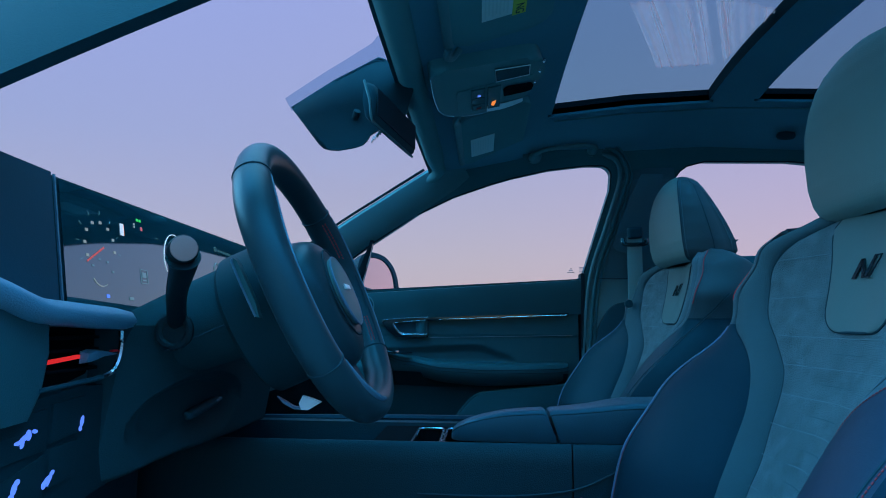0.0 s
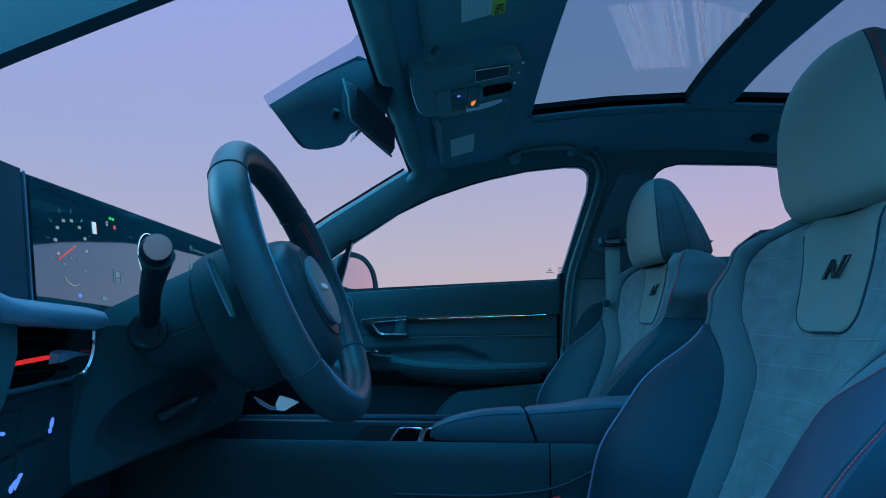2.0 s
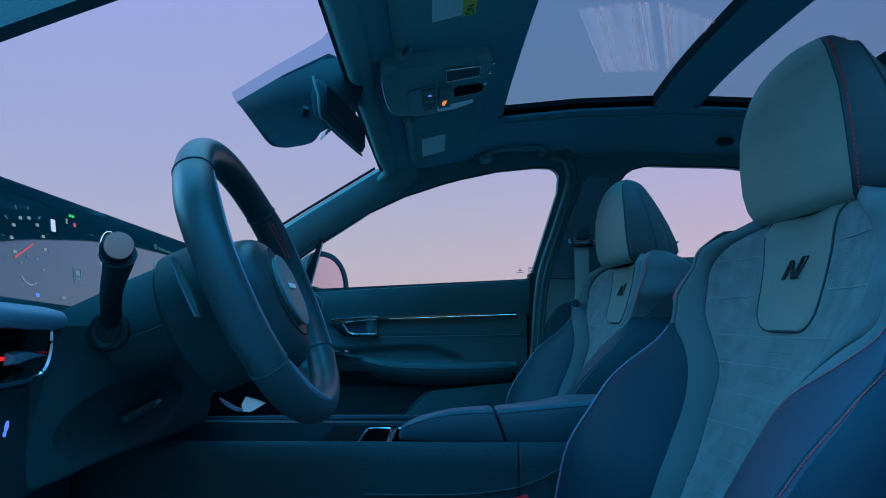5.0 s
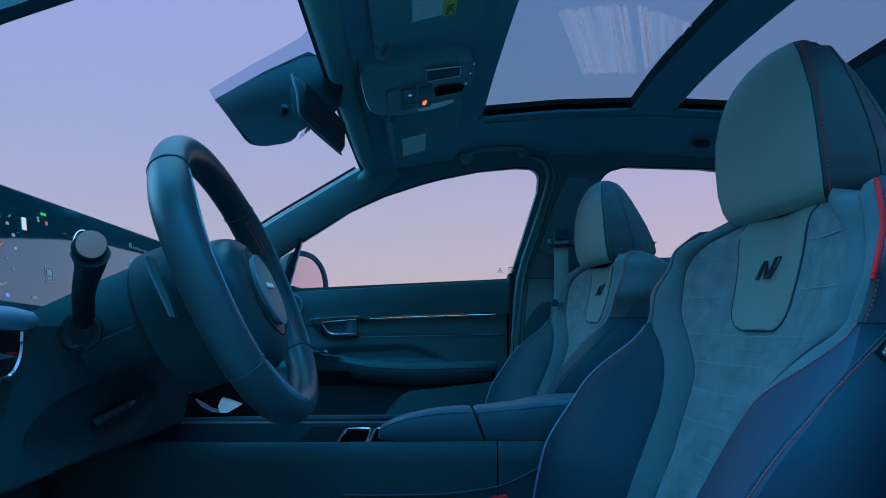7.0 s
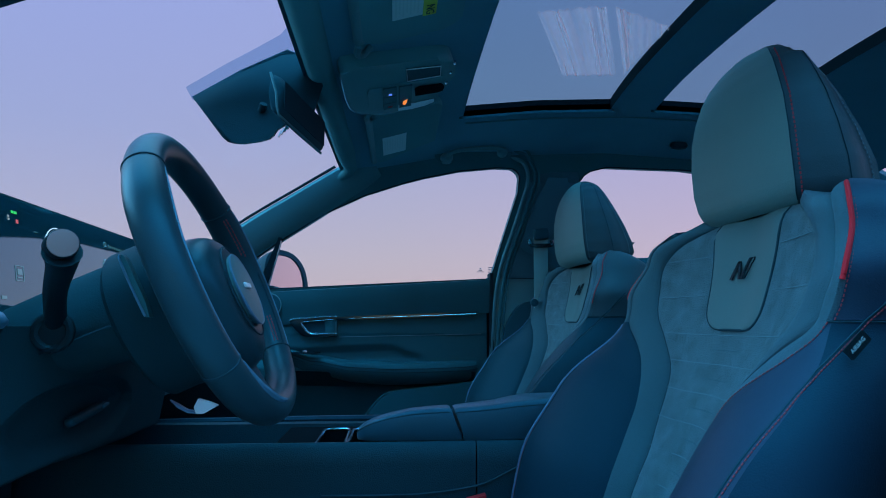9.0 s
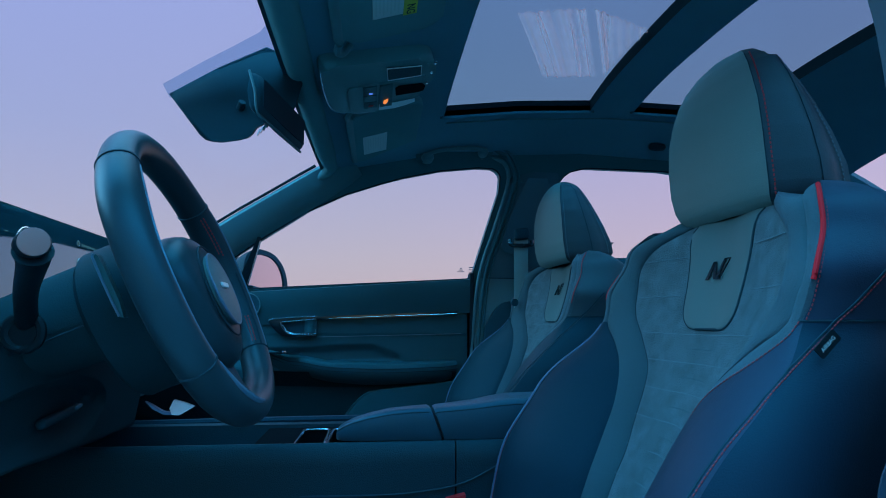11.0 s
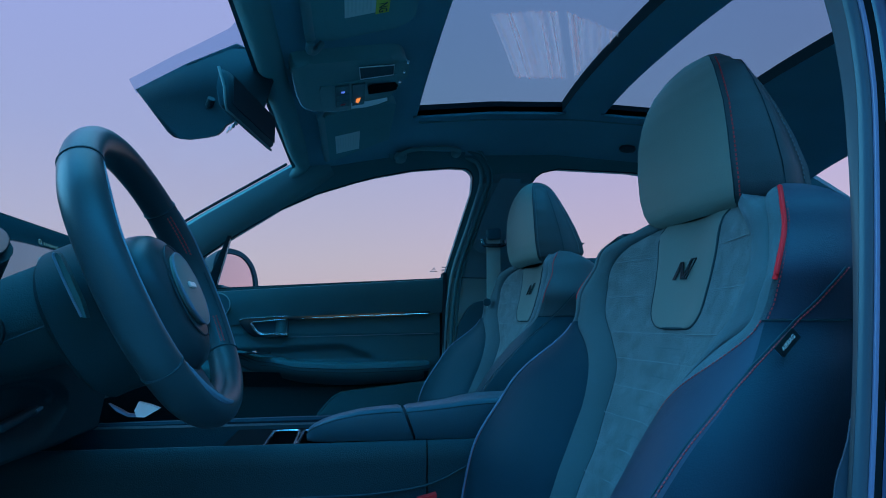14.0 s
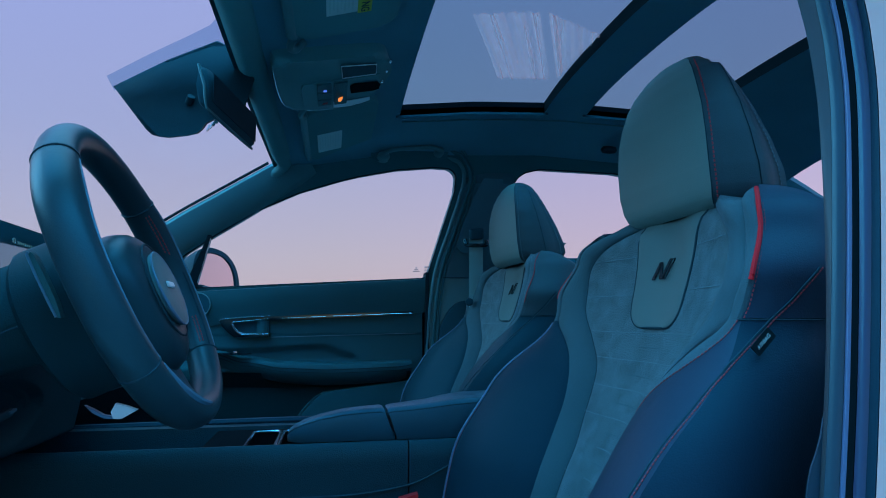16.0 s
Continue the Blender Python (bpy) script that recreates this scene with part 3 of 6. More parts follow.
tagged(part("parcel_shelf", box(1.72, 1.15, 0.93, 0.5, 1.4, 0.03, 0.008), CARPET), "black rear parcel shelf", "shelf", kind="structure")
sill = box(0.0, 0.33, 0.36, 1.6, 0.20, 0.16, 0.03)
tagged(part("sill", sill, BODY), "white painted door sill", "door sill", kind="structure")
tagged(part("wall_near_rear", box(1.35, 0.36, 0.62, 1.5, 0.10, 0.72, 0.02), BODY), "white rear body side beside the open door", "car body", kind="structure")

# rear window border: side panels beside the backlight
for yy in (0.60, 1.70):
    bm = tube(curve([(1.46, yy + (0.03 if yy > 1 else -0.03), 1.29), (1.7, yy + (0.07 if yy > 1 else -0.07), 1.18), (1.95, yy + (0.12 if yy > 1 else -0.12), 1.0)], 8), 0.04, 8)
    tagged(part("pillar_rear", bm, PLASTIC_DARK), "dark rear window pillar", "pillar", kind="structure")

# ---- centre pillar on the open side, layer by layer ----
def pillar_path(dx, y, top=0.0):
    """An upright line of the pillar, dx behind its bead; top leans its upper half."""
    return [Vector((x + dx + top * max(0.0, z - 0.85) / 0.2, y, z)) for x, z in ((0.352, 0.42), (0.386, 0.60), (0.408, 0.735), (0.4189, 0.816), (0.4279, 0.90), (0.4349, 0.988), (0.4347, 1.035), (0.4298, 1.08), (0.407, 1.20), (0.362, 1.36))]


def strip(a, b, bulge=0.004):
    """An upright moulded strip between two lines of the pillar, each (dx, y, top)."""
    d = Vector((b[0] - a[0], b[1] - a[1], 0))
    nrm, back = Vector((d.y, -d.x, 0)).normalized(), Vector((0.012, 0.006, 0))
    loops = []
    for p, q in zip(curve(pillar_path(*a), 40), curve(pillar_path(*b), 40)):
        lp = [p.lerp(q, k) + nrm * (bulge * math.sin(math.pi * k)) for k in frange(0, 1, 6)]
        lp += [q + back, p + back]
        loops.append(lp)
    return loft(loops)


bp = thing("centre_pillar", (0.45, 0.36, 0.35), "car centre pillar with grey trim, rubber seal and white painted edge", "pillar", kind="structure")
part("inner_trim", strip((-0.0045, 0.415, -0.010), (-0.0061, 0.4092, 0), 0.0006), PILLAR_GREY, bp, "grey plastic trim")
part("outer_trim", strip((-0.0060, 0.4090, 0), (0.0, 0.4022, 0), 0.0012), PILLAR, bp, "blue-grey plastic trim")
# narrow paler strip that carries the trim's highlight in its colour
part("bead", strip((0.0, 0.4018, 0), (0.0014, 0.3982, 0), 0.0012), PILLAR_GLINT, bp, "pale blue-grey bead painted as the trim's highlight")
part("seal", strip((0.0013, 0.3990, 0), (0.0036, 0.3946, 0), 0.0002), VOID, bp, "black rubber door seal")
part("flange", strip((0.0036, 0.3940, 0), (0.0078, 0.3882, 0.002), 0.0015), FRAME, bp, "blue painted door frame")
part("flange_step", strip((0.0078, 0.3890, 0.002), (0.0098, 0.3824, 0), 0.0005), VINYL, bp, "dark step in the door frame")
part("painted_edge", strip((0.0098, 0.3816, 0), (0.22, 0.32, 0), 0.008), PAINT_PINK, bp, "white painted body edge, reddened for the pink sky light")
part("foot_trim", slab([(0.4105, 0.762), (0.4066, 0.7577), (0.4029, 0.7436), (0.3981, 0.7317), (0.393, 0.7219), (0.3898, 0.7121), (0.3865, 0.696), (0.411, 0.696)], (0, 0.414, 0), (1, 0, 0), (0, 0, 1), -0.0015, 0.0), PILLAR, bp, "blue-grey flared foot of the trim")

# soft roll along the headliner's front edge
edge_ = [(-0.094 - 0.010 * (1 - ((y - CY) / 0.6) ** 2), y, roof_z(-0.085, y) + 0.004) for y in frange(0.60, 1.66, 24)]
edge_ += [(-0.092, 1.690, 1.262), (-0.104, 1.714, 1.252), (-0.128, 1.732, 1.238), (-0.165, 1.746, 1.216)]
roll = tube(edge_, lambda k: 0.026 if k < 0.80 else 0.026 - 0.016 * (k - 0.80) / 0.20, 16)
tagged(part("trim", roll, VISOR), "rounded front edge of the headliner", "trim", kind="structure")


# ---- seats ----
SY = 0.78   # middle of the driver's seat
# lines of the backrest by height: half width and depth of the middle, groove, seam and edge
MID = [(0.40, 0.282), (0.50, 0.322), (0.60, 0.368), (0.68, 0.414), (0.76, 0.456), (0.82, 0.481), (0.90, 0.5055), (0.96, 0.521), (0.98, 0.534), (1.02, 0.575)]
GROOVE_Y = [(0.40, 0.078), (0.60, 0.086), (0.68, 0.100), (0.76, 0.112), (0.80, 0.136), (0.84, 0.172), (0.88, 0.184), (0.92, 0.180), (0.95, 0.145), (0.975, 0.090), (1.02, 0.078)]
GROOVE_X = [(0.40, 0.255), (0.60, 0.336), (0.68, 0.385), (0.76, 0.434), (0.80, 0.446), (0.84, 0.452), (0.88, 0.462), (0.92, 0.470), (0.95, 0.486), (0.975, 0.522), (1.02, 0.570)]
SEAM_Y = [(0.40, 0.085), (0.60, 0.090), (0.68, 0.106), (0.72, 0.116), (0.76, 0.138), (0.80, 0.184), (0.825, 0.225), (0.85, 0.232), (0.88, 0.238), (0.92, 0.218), (0.95, 0.205), (0.975, 0.168), (1.02, 0.135)]
SEAM_X = [(0.40, 0.252), (0.60, 0.332), (0.68, 0.368), (0.72, 0.386), (0.76, 0.402), (0.80, 0.418), (0.84, 0.432), (0.88, 0.443), (0.92, 0.462), (0.95, 0.470), (0.975, 0.496), (1.02, 0.525)]
EDGE_Y = [(0.40, 0.255), (0.52, 0.262), (0.60, 0.276), (0.66, 0.288), (0.72, 0.282), (0.78, 0.264), (0.825, 0.246), (0.85, 0.249), (0.88, 0.254), (0.92, 0.238), (0.95, 0.226), (0.975, 0.195), (1.0, 0.165), (1.02, 0.14)]
EDGE_X = [(0.40, 0.215), (0.52, 0.228), (0.60, 0.246), (0.64, 0.262), (0.68, 0.290), (0.72, 0.325), (0.76, 0.370), (0.80, 0.410), (0.84, 0.433), (0.88, 0.442), (0.92, 0.465), (0.95, 0.474), (0.975, 0.497), (1.0, 0.515), (1.02, 0.535)]


def seat_point(q, z):
    """Surface of the backrest: |q| 0-1 insert, 1-2 fabric band, 2-3 wing, 3-4 side."""
    a, s = abs(q), (1 if q >= 0 else -1)
    ax, gy, gx, oy, ox, ey, ex = eased(z, MID), eased(z, GROOVE_Y), eased(z, GROOVE_X), eased(z, SEAM_Y), eased(z, SEAM_X), eased(z, EDGE_Y), eased(z, EDGE_X)
    if q < 0:
        gx += straight(z, [(0.40, 0.026), (0.65, 0.022), (0.76, 0.006), (0.80, 0.0)])
        gy -= straight(z, [(0.40, 0.026), (0.65, 0.020), (0.74, 0.006), (0.78, 0.0)])
        ox += straight(z, [(0.62, 0.0), (0.70, 0.006), (0.78, 0.006), (0.82, 0.0)])
        ex -= 0.017 * math.exp(-((z - 0.755) / 0.04) ** 2)
        if ey > 0.240:    # the inner wing stays clear of the console
            f = (SY + 0.228) / (SY + ey - 0.012)
            ey, ex = 0.240, 0.035 + (ex - 0.035) * f
    if a > 1 and z > 0.83:    # the rounded top of the shoulders
        z = 0.83 + (z - 0.83) * eased(min(a, 3.0), [(1.0, 1.0), (1.5, 0.80), (2.0, 0.70), (2.6, 0.765), (3.0, 0.802)])
        gy, gx = eased(z, GROOVE_Y), eased(z, GROOVE_X)
        oy, ox, ey, ex = eased(z, SEAM_Y), eased(z, SEAM_X), eased(z, EDGE_Y), eased(z, EDGE_X)
    if a <= 1:
        y, x = gy * a, ax + (gx - ax) * a * a
        x -= 0.004 * math.sin(math.pi * a) ** 2
    elif a <= 2:
        k = a - 1
        y, x = gy + (oy - gy) * k, gx + (ox - gx) * k
        x -= min(0.010, 0.16 * (oy - gy)) * math.sin(math.pi * k)
    elif a <= 3:
        k = a - 2
        y, x = oy + (ey - oy) * k, ox + (ex - ox) * k
        x -= min(0.022, 0.14 * (ey - oy)) * math.sin(math.pi * k)
    else:
        k = a - 3
        if z > 0.83:    # the shoulder falls away towards the back
            z = 0.83 + (z - 0.83) * (eased(k, [(0, 0.976), (0.19, 0.971), (0.44, 0.953), (0.7, 0.93), (1, 0.90)]) - 0.83) / 0.146
            ax, ey, ex = eased(z, MID), eased(z, EDGE_Y), eased(z, EDGE_X)
        y = ey + 0.016 * math.sin(math.pi * min(1, k * 1.3)) - 0.045 * k * k
        x = ex + k * (ax + 0.125 - ex)
    for c in (1.0, 2.0, 3.0):
        x += 0.0035 * math.exp(-((a - c) / 0.06) ** 2)
    return Vector((x, SY - s * y, z))


def along(q, z0, z1, n=40, lift=0.0):
    return [seat_point(q, z) + Vector((-lift, 0, 0)) for z in frange(z0, z1, n)]


def stitches(points, step=0.006, r=0.0009, fill=0.6):
    """A row of short threads along a line."""
    bm = bmesh.new()
    p = [Vector(q) for q in points]
    run = 0.0
    for a, b in zip(p, p[1:]):
        d = (b - a)
        n = d.length
        if n < 1e-6:
            continue
        d.normalize()
        t = -run
        while t < n:
            if t >= 0:
                tube([a + d * t, a + d * min(t + step * fill, n + step)], r, 5, bm=bm)
            t += step
        run = n - (t - step)
    return bm


def wing_cut(z):
    """Where suede meets leather on the wing."""
    return eased(z, [(0.40, 2.04), (0.66, 2.06), (0.74, 2.18), (0.79, 2.55), (0.83, 2.93)])


def seam_q(z):
    """The outer seam: along the wing's edge, then slanting back over the shoulder."""
    return straight(z, [(0.40, 2.95), (0.685, 2.955), (0.735, 2.97), (0.765, 2.985), (0.79, 3.025), (0.805, 3.08), (0.825, 3.16), (0.855, 3.25), (0.90, 3.37)])


ZS = sorted(set(frange(0.40, 1.012, 60) + [0.83]))
LOW, HIGH = [z for z in ZS if z <= 0.83], [z for z in ZS if z >= 0.83]
ds = thing("front_seat", (0.40, SY, 0.29), "dark blue leather and grey suede sports seat with red piping", "car seat", group="front seats")


def cushion_loop(x):
    h = straight(x, [(-0.18, 0.44), (-0.12, 0.475), (0.15, 0.455), (0.42, 0.43)])
    return [(x, SY - 0.24, 0.33), (x, SY - 0.25, h + 0.02), (x, SY - 0.21, h + 0.045), (x, SY - 0.13, h), (x, SY + 0.13, h), (x, SY + 0.21, h + 0.045), (x, SY + 0.25, h + 0.02), (x, SY + 0.24, 0.33)]


part("cushion", loft([cushion_loop(x) for x in frange(-0.18, 0.42, 12)]), LEATHER, ds)
part("base", box(0.12, SY, 0.31, 0.44, 0.40, 0.06, 0.01), PLASTIC_DARK, ds)
part("insert", sheet(seat_point, frange(-1, 1, 28), ZS, thick=(0.05, 0, 0)), SUEDE, ds, "grey suede insert")
for s in (1, -1):
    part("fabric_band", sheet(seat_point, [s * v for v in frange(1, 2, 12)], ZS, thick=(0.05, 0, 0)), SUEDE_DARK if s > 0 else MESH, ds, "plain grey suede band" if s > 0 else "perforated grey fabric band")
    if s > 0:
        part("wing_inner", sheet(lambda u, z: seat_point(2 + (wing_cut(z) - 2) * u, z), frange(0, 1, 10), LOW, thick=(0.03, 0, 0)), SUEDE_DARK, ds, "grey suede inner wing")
        # lit strip of the wing: its light is put into a paler leather
        part("wing", sheet(lambda u, z: seat_point(wing_cut(z) + (3 - wing_cut(z)) * u, z), frange(0, 1, 8), LOW, thick=(0.03, 0, 0)), SKYLIT_LEATHER, ds, "blue leather side wing")
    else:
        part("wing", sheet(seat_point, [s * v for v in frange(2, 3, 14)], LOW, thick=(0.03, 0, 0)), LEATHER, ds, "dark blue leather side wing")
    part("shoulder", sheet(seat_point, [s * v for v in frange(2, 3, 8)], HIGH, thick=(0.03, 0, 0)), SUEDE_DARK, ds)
    # side panel darker than the wings, its shade in the colour
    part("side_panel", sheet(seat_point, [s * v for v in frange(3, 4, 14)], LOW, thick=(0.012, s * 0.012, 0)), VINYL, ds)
    part("shoulder_panel", sheet(lambda q, z: seat_point(q, z) + Vector((0, 0, 0.0015)), [s * v for v in frange(3, 4, 14)], HIGH, thick=(0.012, s * 0.012, 0)), SKYLIT_LEATHER, ds)
    if s < 0:
        part("edge_piping", tube(along(s * 2.97, 0.41, 0.826, 50, 0.0024), 0.0019), PIPING, ds, "blue-grey edge piping")
    part("red_piping", tube(along(s * 2.985, 0.878, 1.008, 40, 0.0028), 0.0025 if s > 0 else 0.0013), RED, ds, "bright red shoulder piping")
    part("shoulder_seam", tube([seat_point(s * q, 0.83) + Vector((-0.0005, 0, 0)) for q in frange(2.92, 3.95, 20)], 0.0008, 6), STITCH_DARK, ds)
    part("seam_cord", tube(along(s * 1.0, 0.41, 0.985, 60, -0.0012), 0.0018, 6), STITCH_DARK, ds)
    part("wing_seam", tube(along(s * 2.0, 0.41, 0.985, 60, -0.0012), 0.0018, 6), STITCH_DARK, ds)
    line = [seat_point(s * seam_q(z), z) for z in frange(0.41, 0.90, 70)]
    nudge = Vector((-0.0008, -s * 0.0008, 0))
    part("side_seam", tube([seat_point(s * (seam_q(z) - 0.022), z) for z in frange(0.41, 0.90, 70)], 0.0011, 6), STITCH_DARK, ds)
    part("stitching", stitches([p + nudge for p in line], 0.0042, 0.0007), STITCH, ds, "red stitching")
    if s > 0:
        part("stitching", stitches([seat_point(wing_cut(z), z) + nudge for z in frange(0.70, 0.83, 30)], 0.0046, 0.0006), STITCH, ds, "red stitching")
    part("stitching", stitches(along(s * 3.014, 0.832, 1.0, 30, 0.0010), 0.0045, 0.0006), STITCH, ds, "red stitching")


def shell_loop(z):
    x = straight(z, MID) + 0.10
    e = straight(z, EDGE_Y) - 0.035
    return [(x, SY - e, z), (x + 0.045, SY - e * 0.8, z), (x + 0.06, SY, z), (x + 0.045, SY + e * 0.8, z), (x, SY + e, z), (x - 0.05, SY + e * 0.9, z), (x - 0.05, SY - e * 0.9, z)]


part("back_shell", loft([shell_loop(z) for z in frange(0.40, 0.965, 16)]), PLASTIC_DARK, ds)


def ins(y, z, lift):
    """A place on the insert, y from its middle."""
    p = seat_point(max(-1, min(1, -y / straight(z, GROOVE_Y))), z)
    return Vector((p.x - lift, SY + y, z))


# quilted lines: pale full lines, dark short ticks between
for i in range(11):
    z = 0.812 - i * 0.038
    g = straight(z, GROOVE_Y) * 0.97
    part("quilt_line", tube([ins(y, z + 0.10 * y * y, 0.0003) for y in frange(-g, g, 24)], 0.0007, 5), STITCH_PALE, ds)
    z -= 0.019
    part("quilt_tick", tube([ins(y, z, 0.0001) for y in frange(-0.034, 0.030, 8)], 0.0007, 5), QUILT, ds)
for z in (0.868, 0.925):
    g = straight(z, GROOVE_Y) * 0.97
    for s in (1, -1):
        part("quilt_line", tube([ins(s * y, z, 0.0003) for y in frange(0.080, g, 10)], 0.0007, 5), STITCH_PALE, ds)


def patch_half(z):
    w = straight(z, [(0.82, 0.062), (0.99, 0.080)])
    k = min(1.0, max(0.0, (0.850 - z) / 0.030))
    return w * (0.52 + 0.48 * math.sqrt(max(0.0, 1 - k * k)))


def patch_point(u, z):
    p = ins(u * patch_half(z), z, 0.0045 - 0.003 * abs(u) ** 8)
    return p


ZP = [0.820, 0.821, 0.823, 0.826, 0.830, 0.835, 0.841, 0.850] + frange(0.88, 0.995, 10)
part("badge_patch", sheet(patch_point, frange(-1, 1, 20), ZP, thick=(0.012, 0, 0)), LEATHER_PATCH, ds, "smooth grey leather patch")
rim = [patch_point(1, z) for z in reversed(ZP)] + [patch_point(u, 0.820) for u in frange(0.8, -0.8, 6)] + [patch_point(-1, z) for z in ZP]
part("patch_seam", tube([p + Vector((0.0012, 0, 0)) for p in rim], 0.0019, 6), STITCH_DARK, ds)
# badge: slanted plain bars
UPZ = Vector((0.32, 0, 0.947))


def bar(pts, name="badge_bar"):
    c = patch_point(0, 0.900) + Vector((-0.0022, 0, 0))
    part(name, slab(pts, c, (0, -1, 0), UPZ, 0.0012), GLOSS, ds, "gloss black badge bar")


bar([(-0.026, -0.014), (-0.0195, -0.014), (-0.0095, 0.012), (-0.016, 0.012)])
bar([(-0.0150, 0.012), (-0.0085, 0.012), (0.0005, -0.014), (-0.006, -0.014)])
bar([(-0.002, -0.014), (0.0030, -0.014), (0.0140, 0.015), (0.0090, 0.015)])
bar([(0.0135, 0.0135), (0.0220, 0.0135), (0.0226, 0.015), (0.0141, 0.015)])
bar([(0.0085, -0.014), (0.0100, -0.014), (0.0222, 0.0135), (0.0207, 0.0135)])
bar([(0.0031, -0.014), (0.0084, -0.014), (0.0090, -0.0126), (0.0036, -0.0126)])

# head restraint: upright sections, front panel between two seams, sides running back
HEAD = [(0.970, 0.522, 0.085, 0.565, 0.075), (0.974, 0.511, 0.100, 0.588, 0.092), (0.982, 0.504, 0.108, 0.604, 0.104), (0.995, 0.500, 0.1135, 0.609, 0.110), (1.02, 0.496, 0.117, 0.604, 0.112), (1.06, 0.494, 0.117, 0.590, 0.110), (1.10, 0.494, 0.112, 0.574, 0.104),
        (1.13, 0.496, 0.101, 0.562, 0.096), (1.155, 0.500, 0.088, 0.553, 0.084), (1.172, 0.505, 0.074, 0.547, 0.070), (1.184, 0.511, 0.058, 0.542, 0.052), (1.190, 0.517, 0.038, 0.536, 0.032)]


def head_section(row):
    z, xf, hs, xb, hb = row
    front = [Vector((xf - 0.007 * (1 - u * u), SY + hs * u, z)) for u in frange(-1, 1, 14)]
    right = [Vector((xf + (xb - xf) * k, SY + hs + (hb - hs) * k + 0.021 * math.sin(math.pi * min(1, k * 1.1)) * (1 if hs > 0.08 else 0.5), z)) for k in frange(0, 1, 8)]
    back = [Vector((xb + 0.008 * (1 - u * u), SY + hb * u, z)) for u in frange(1, -1, 10)]
    left = [Vector((p.x, 2 * SY - p.y, z)) for p in reversed(right)]
    return front, right[1:-1], back, left[1:-1]


rows = [head_section(tuple(float(np.interp(z, [r[0] for r in HEAD], [r[k] for r in HEAD])) if k else z for k in range(5))) for z in sorted(set([r[0] for r in HEAD] + frange(0.98, 1.19, 26)))]
bm = bmesh.new()
grid = [[bm.verts.new(v) for v in r[0]] for r in rows]
for a, b in zip(grid, grid[1:]):
    for i in range(len(a) - 1):
        bm.faces.new((a[i], a[i + 1], b[i + 1], b[i]))
part("head_front", bm, LEATHER_HEAD, ds, "grey-green leather head restraint face", 60)
bm = bmesh.new()
ring = [[bm.verts.new(v) for v in [r[0][-1]] + r[1] + r[2] + r[3] + [r[0][0]]] for r in rows]
for a, b in zip(ring, ring[1:]):
    for i in range(len(a) - 1):
        bm.faces.new((a[i], a[i + 1], b[i + 1], b[i]))
for k, r in ((-1, rows[-1]), (0, rows[0])):
    bm.faces.new([bm.verts.new(v) for v in r[0][1:-1]][::-1] + ring[k])
# same leather as the face; the shade on the sides is in the colour
part("head_sides", bm, SHADED_SIDE, ds, "leather sides of the head restraint, coloured as less lit", 60)
for s in (0, -1):
    line = [r[0][s] + Vector((-0.0004, (0.0006 if s else -0.0006), 0)) for r in rows[1:-4]]
    if s == 0:
        part("head_seam", tube(line, 0.0008, 6), STITCH_DARK, ds)
    dy = 0.006 if s else -0.006
    if s == 0:
        part("head_stitching", stitches([p + Vector((0.004, dy * 0.8, 0)) for p in line], 0.0055, 0.0010), STITCH, ds, "red stitching")
    mid = [(r[1] if s else r[3])[3] + Vector((0, (0.0005 if s else -0.0005), 0)) for r in rows[2:-3]]
    part("head_side_seam", tube(mid, 0.0006, 5), STITCH_DARK, ds)
    back = [(r[1][-1] if s else r[3][0]) + Vector((0.002, (0.001 if s else -0.001), 0)) for r in rows[3:-6]]
    part("back_stitching", stitches(back, 0.006, 0.0008), STITCH_PALE, ds, "pale stitching")
for yy in (-0.06, 0.06):
    part("post", tube([(0.545, SY + yy, 0.92), (0.55, SY + yy, 1.0)], 0.007), CHROME, ds)

ps = copy_thing(ds, pose(0.408, SY + 0.74, 0.29, 0, 0, 2) @ Matrix.Diagonal((1, 1, 1.02, 1)))
# thinner piping, dark stitching; this seat's other light is put into its leather colours
hc = Vector((0.54, SY, 1.08))
for ch in ps.children:
    if ch.name.startswith("red_piping"):
        inner = ch.data.vertices[0].co.y > SY
        ch.data = finish(tube(along(-2.985 if inner else 2.985, 0.866, 1.008, 40, 0.0030), 0.0010), STITCH, "red_piping")
    if ch.name.startswith("stitching"):
        ch.data = ch.data.copy()
        ch.data.materials[0] = QUILT
        ch["label"] = "dark stitching"
    if ch.name.startswith("shoulder_panel"):
        ch.data = ch.data.copy()
        ch.data.materials[0] = SHADED_SIDE
    if ch.name.startswith("head_sides"):
        ch.data = ch.data.copy()
        ch.data.materials[0] = SHADED_SIDE
    if ch.name.startswith("head_stitching"):
        ch.data = ch.data.copy()
        ch.data.materials[0] = QUILT
        ch["label"] = "dark stitching"
    if ch.name.startswith(("side_panel", "wing")) and not ch.name.startswith(("wing_inner", "wing_seam")):
        ch.data = ch.data.copy()
        ch.data.materials[0] = LEATHER_FAR_LIT
    if ch.name.startswith(("head_", "back_stitching")):
        ch.data = ch.data.copy()
        ch.data.transform(Matrix.Translation(hc + Vector((-0.019, 0, -0.0165))) @ Matrix.Diagonal((1.12, 1.0, 0.94, 1)) @ Matrix.Translation(-hc))

# white tag sewn into the outer side seam of the driver's seat
T0, T1 = Vector((0.4255, 0.510, 0.8015)), Vector((0.4432, 0.510, 0.8189))
td = (T1 - T0).normalized()
tag = part("airbag_tag", slab(rounded(0.026, 0.012, 0.0015), (T0 + T1) / 2, td, Vector((-td.z, 0, td.x)), 0.0015), STALK, ds, "black fabric tag with white lettering")
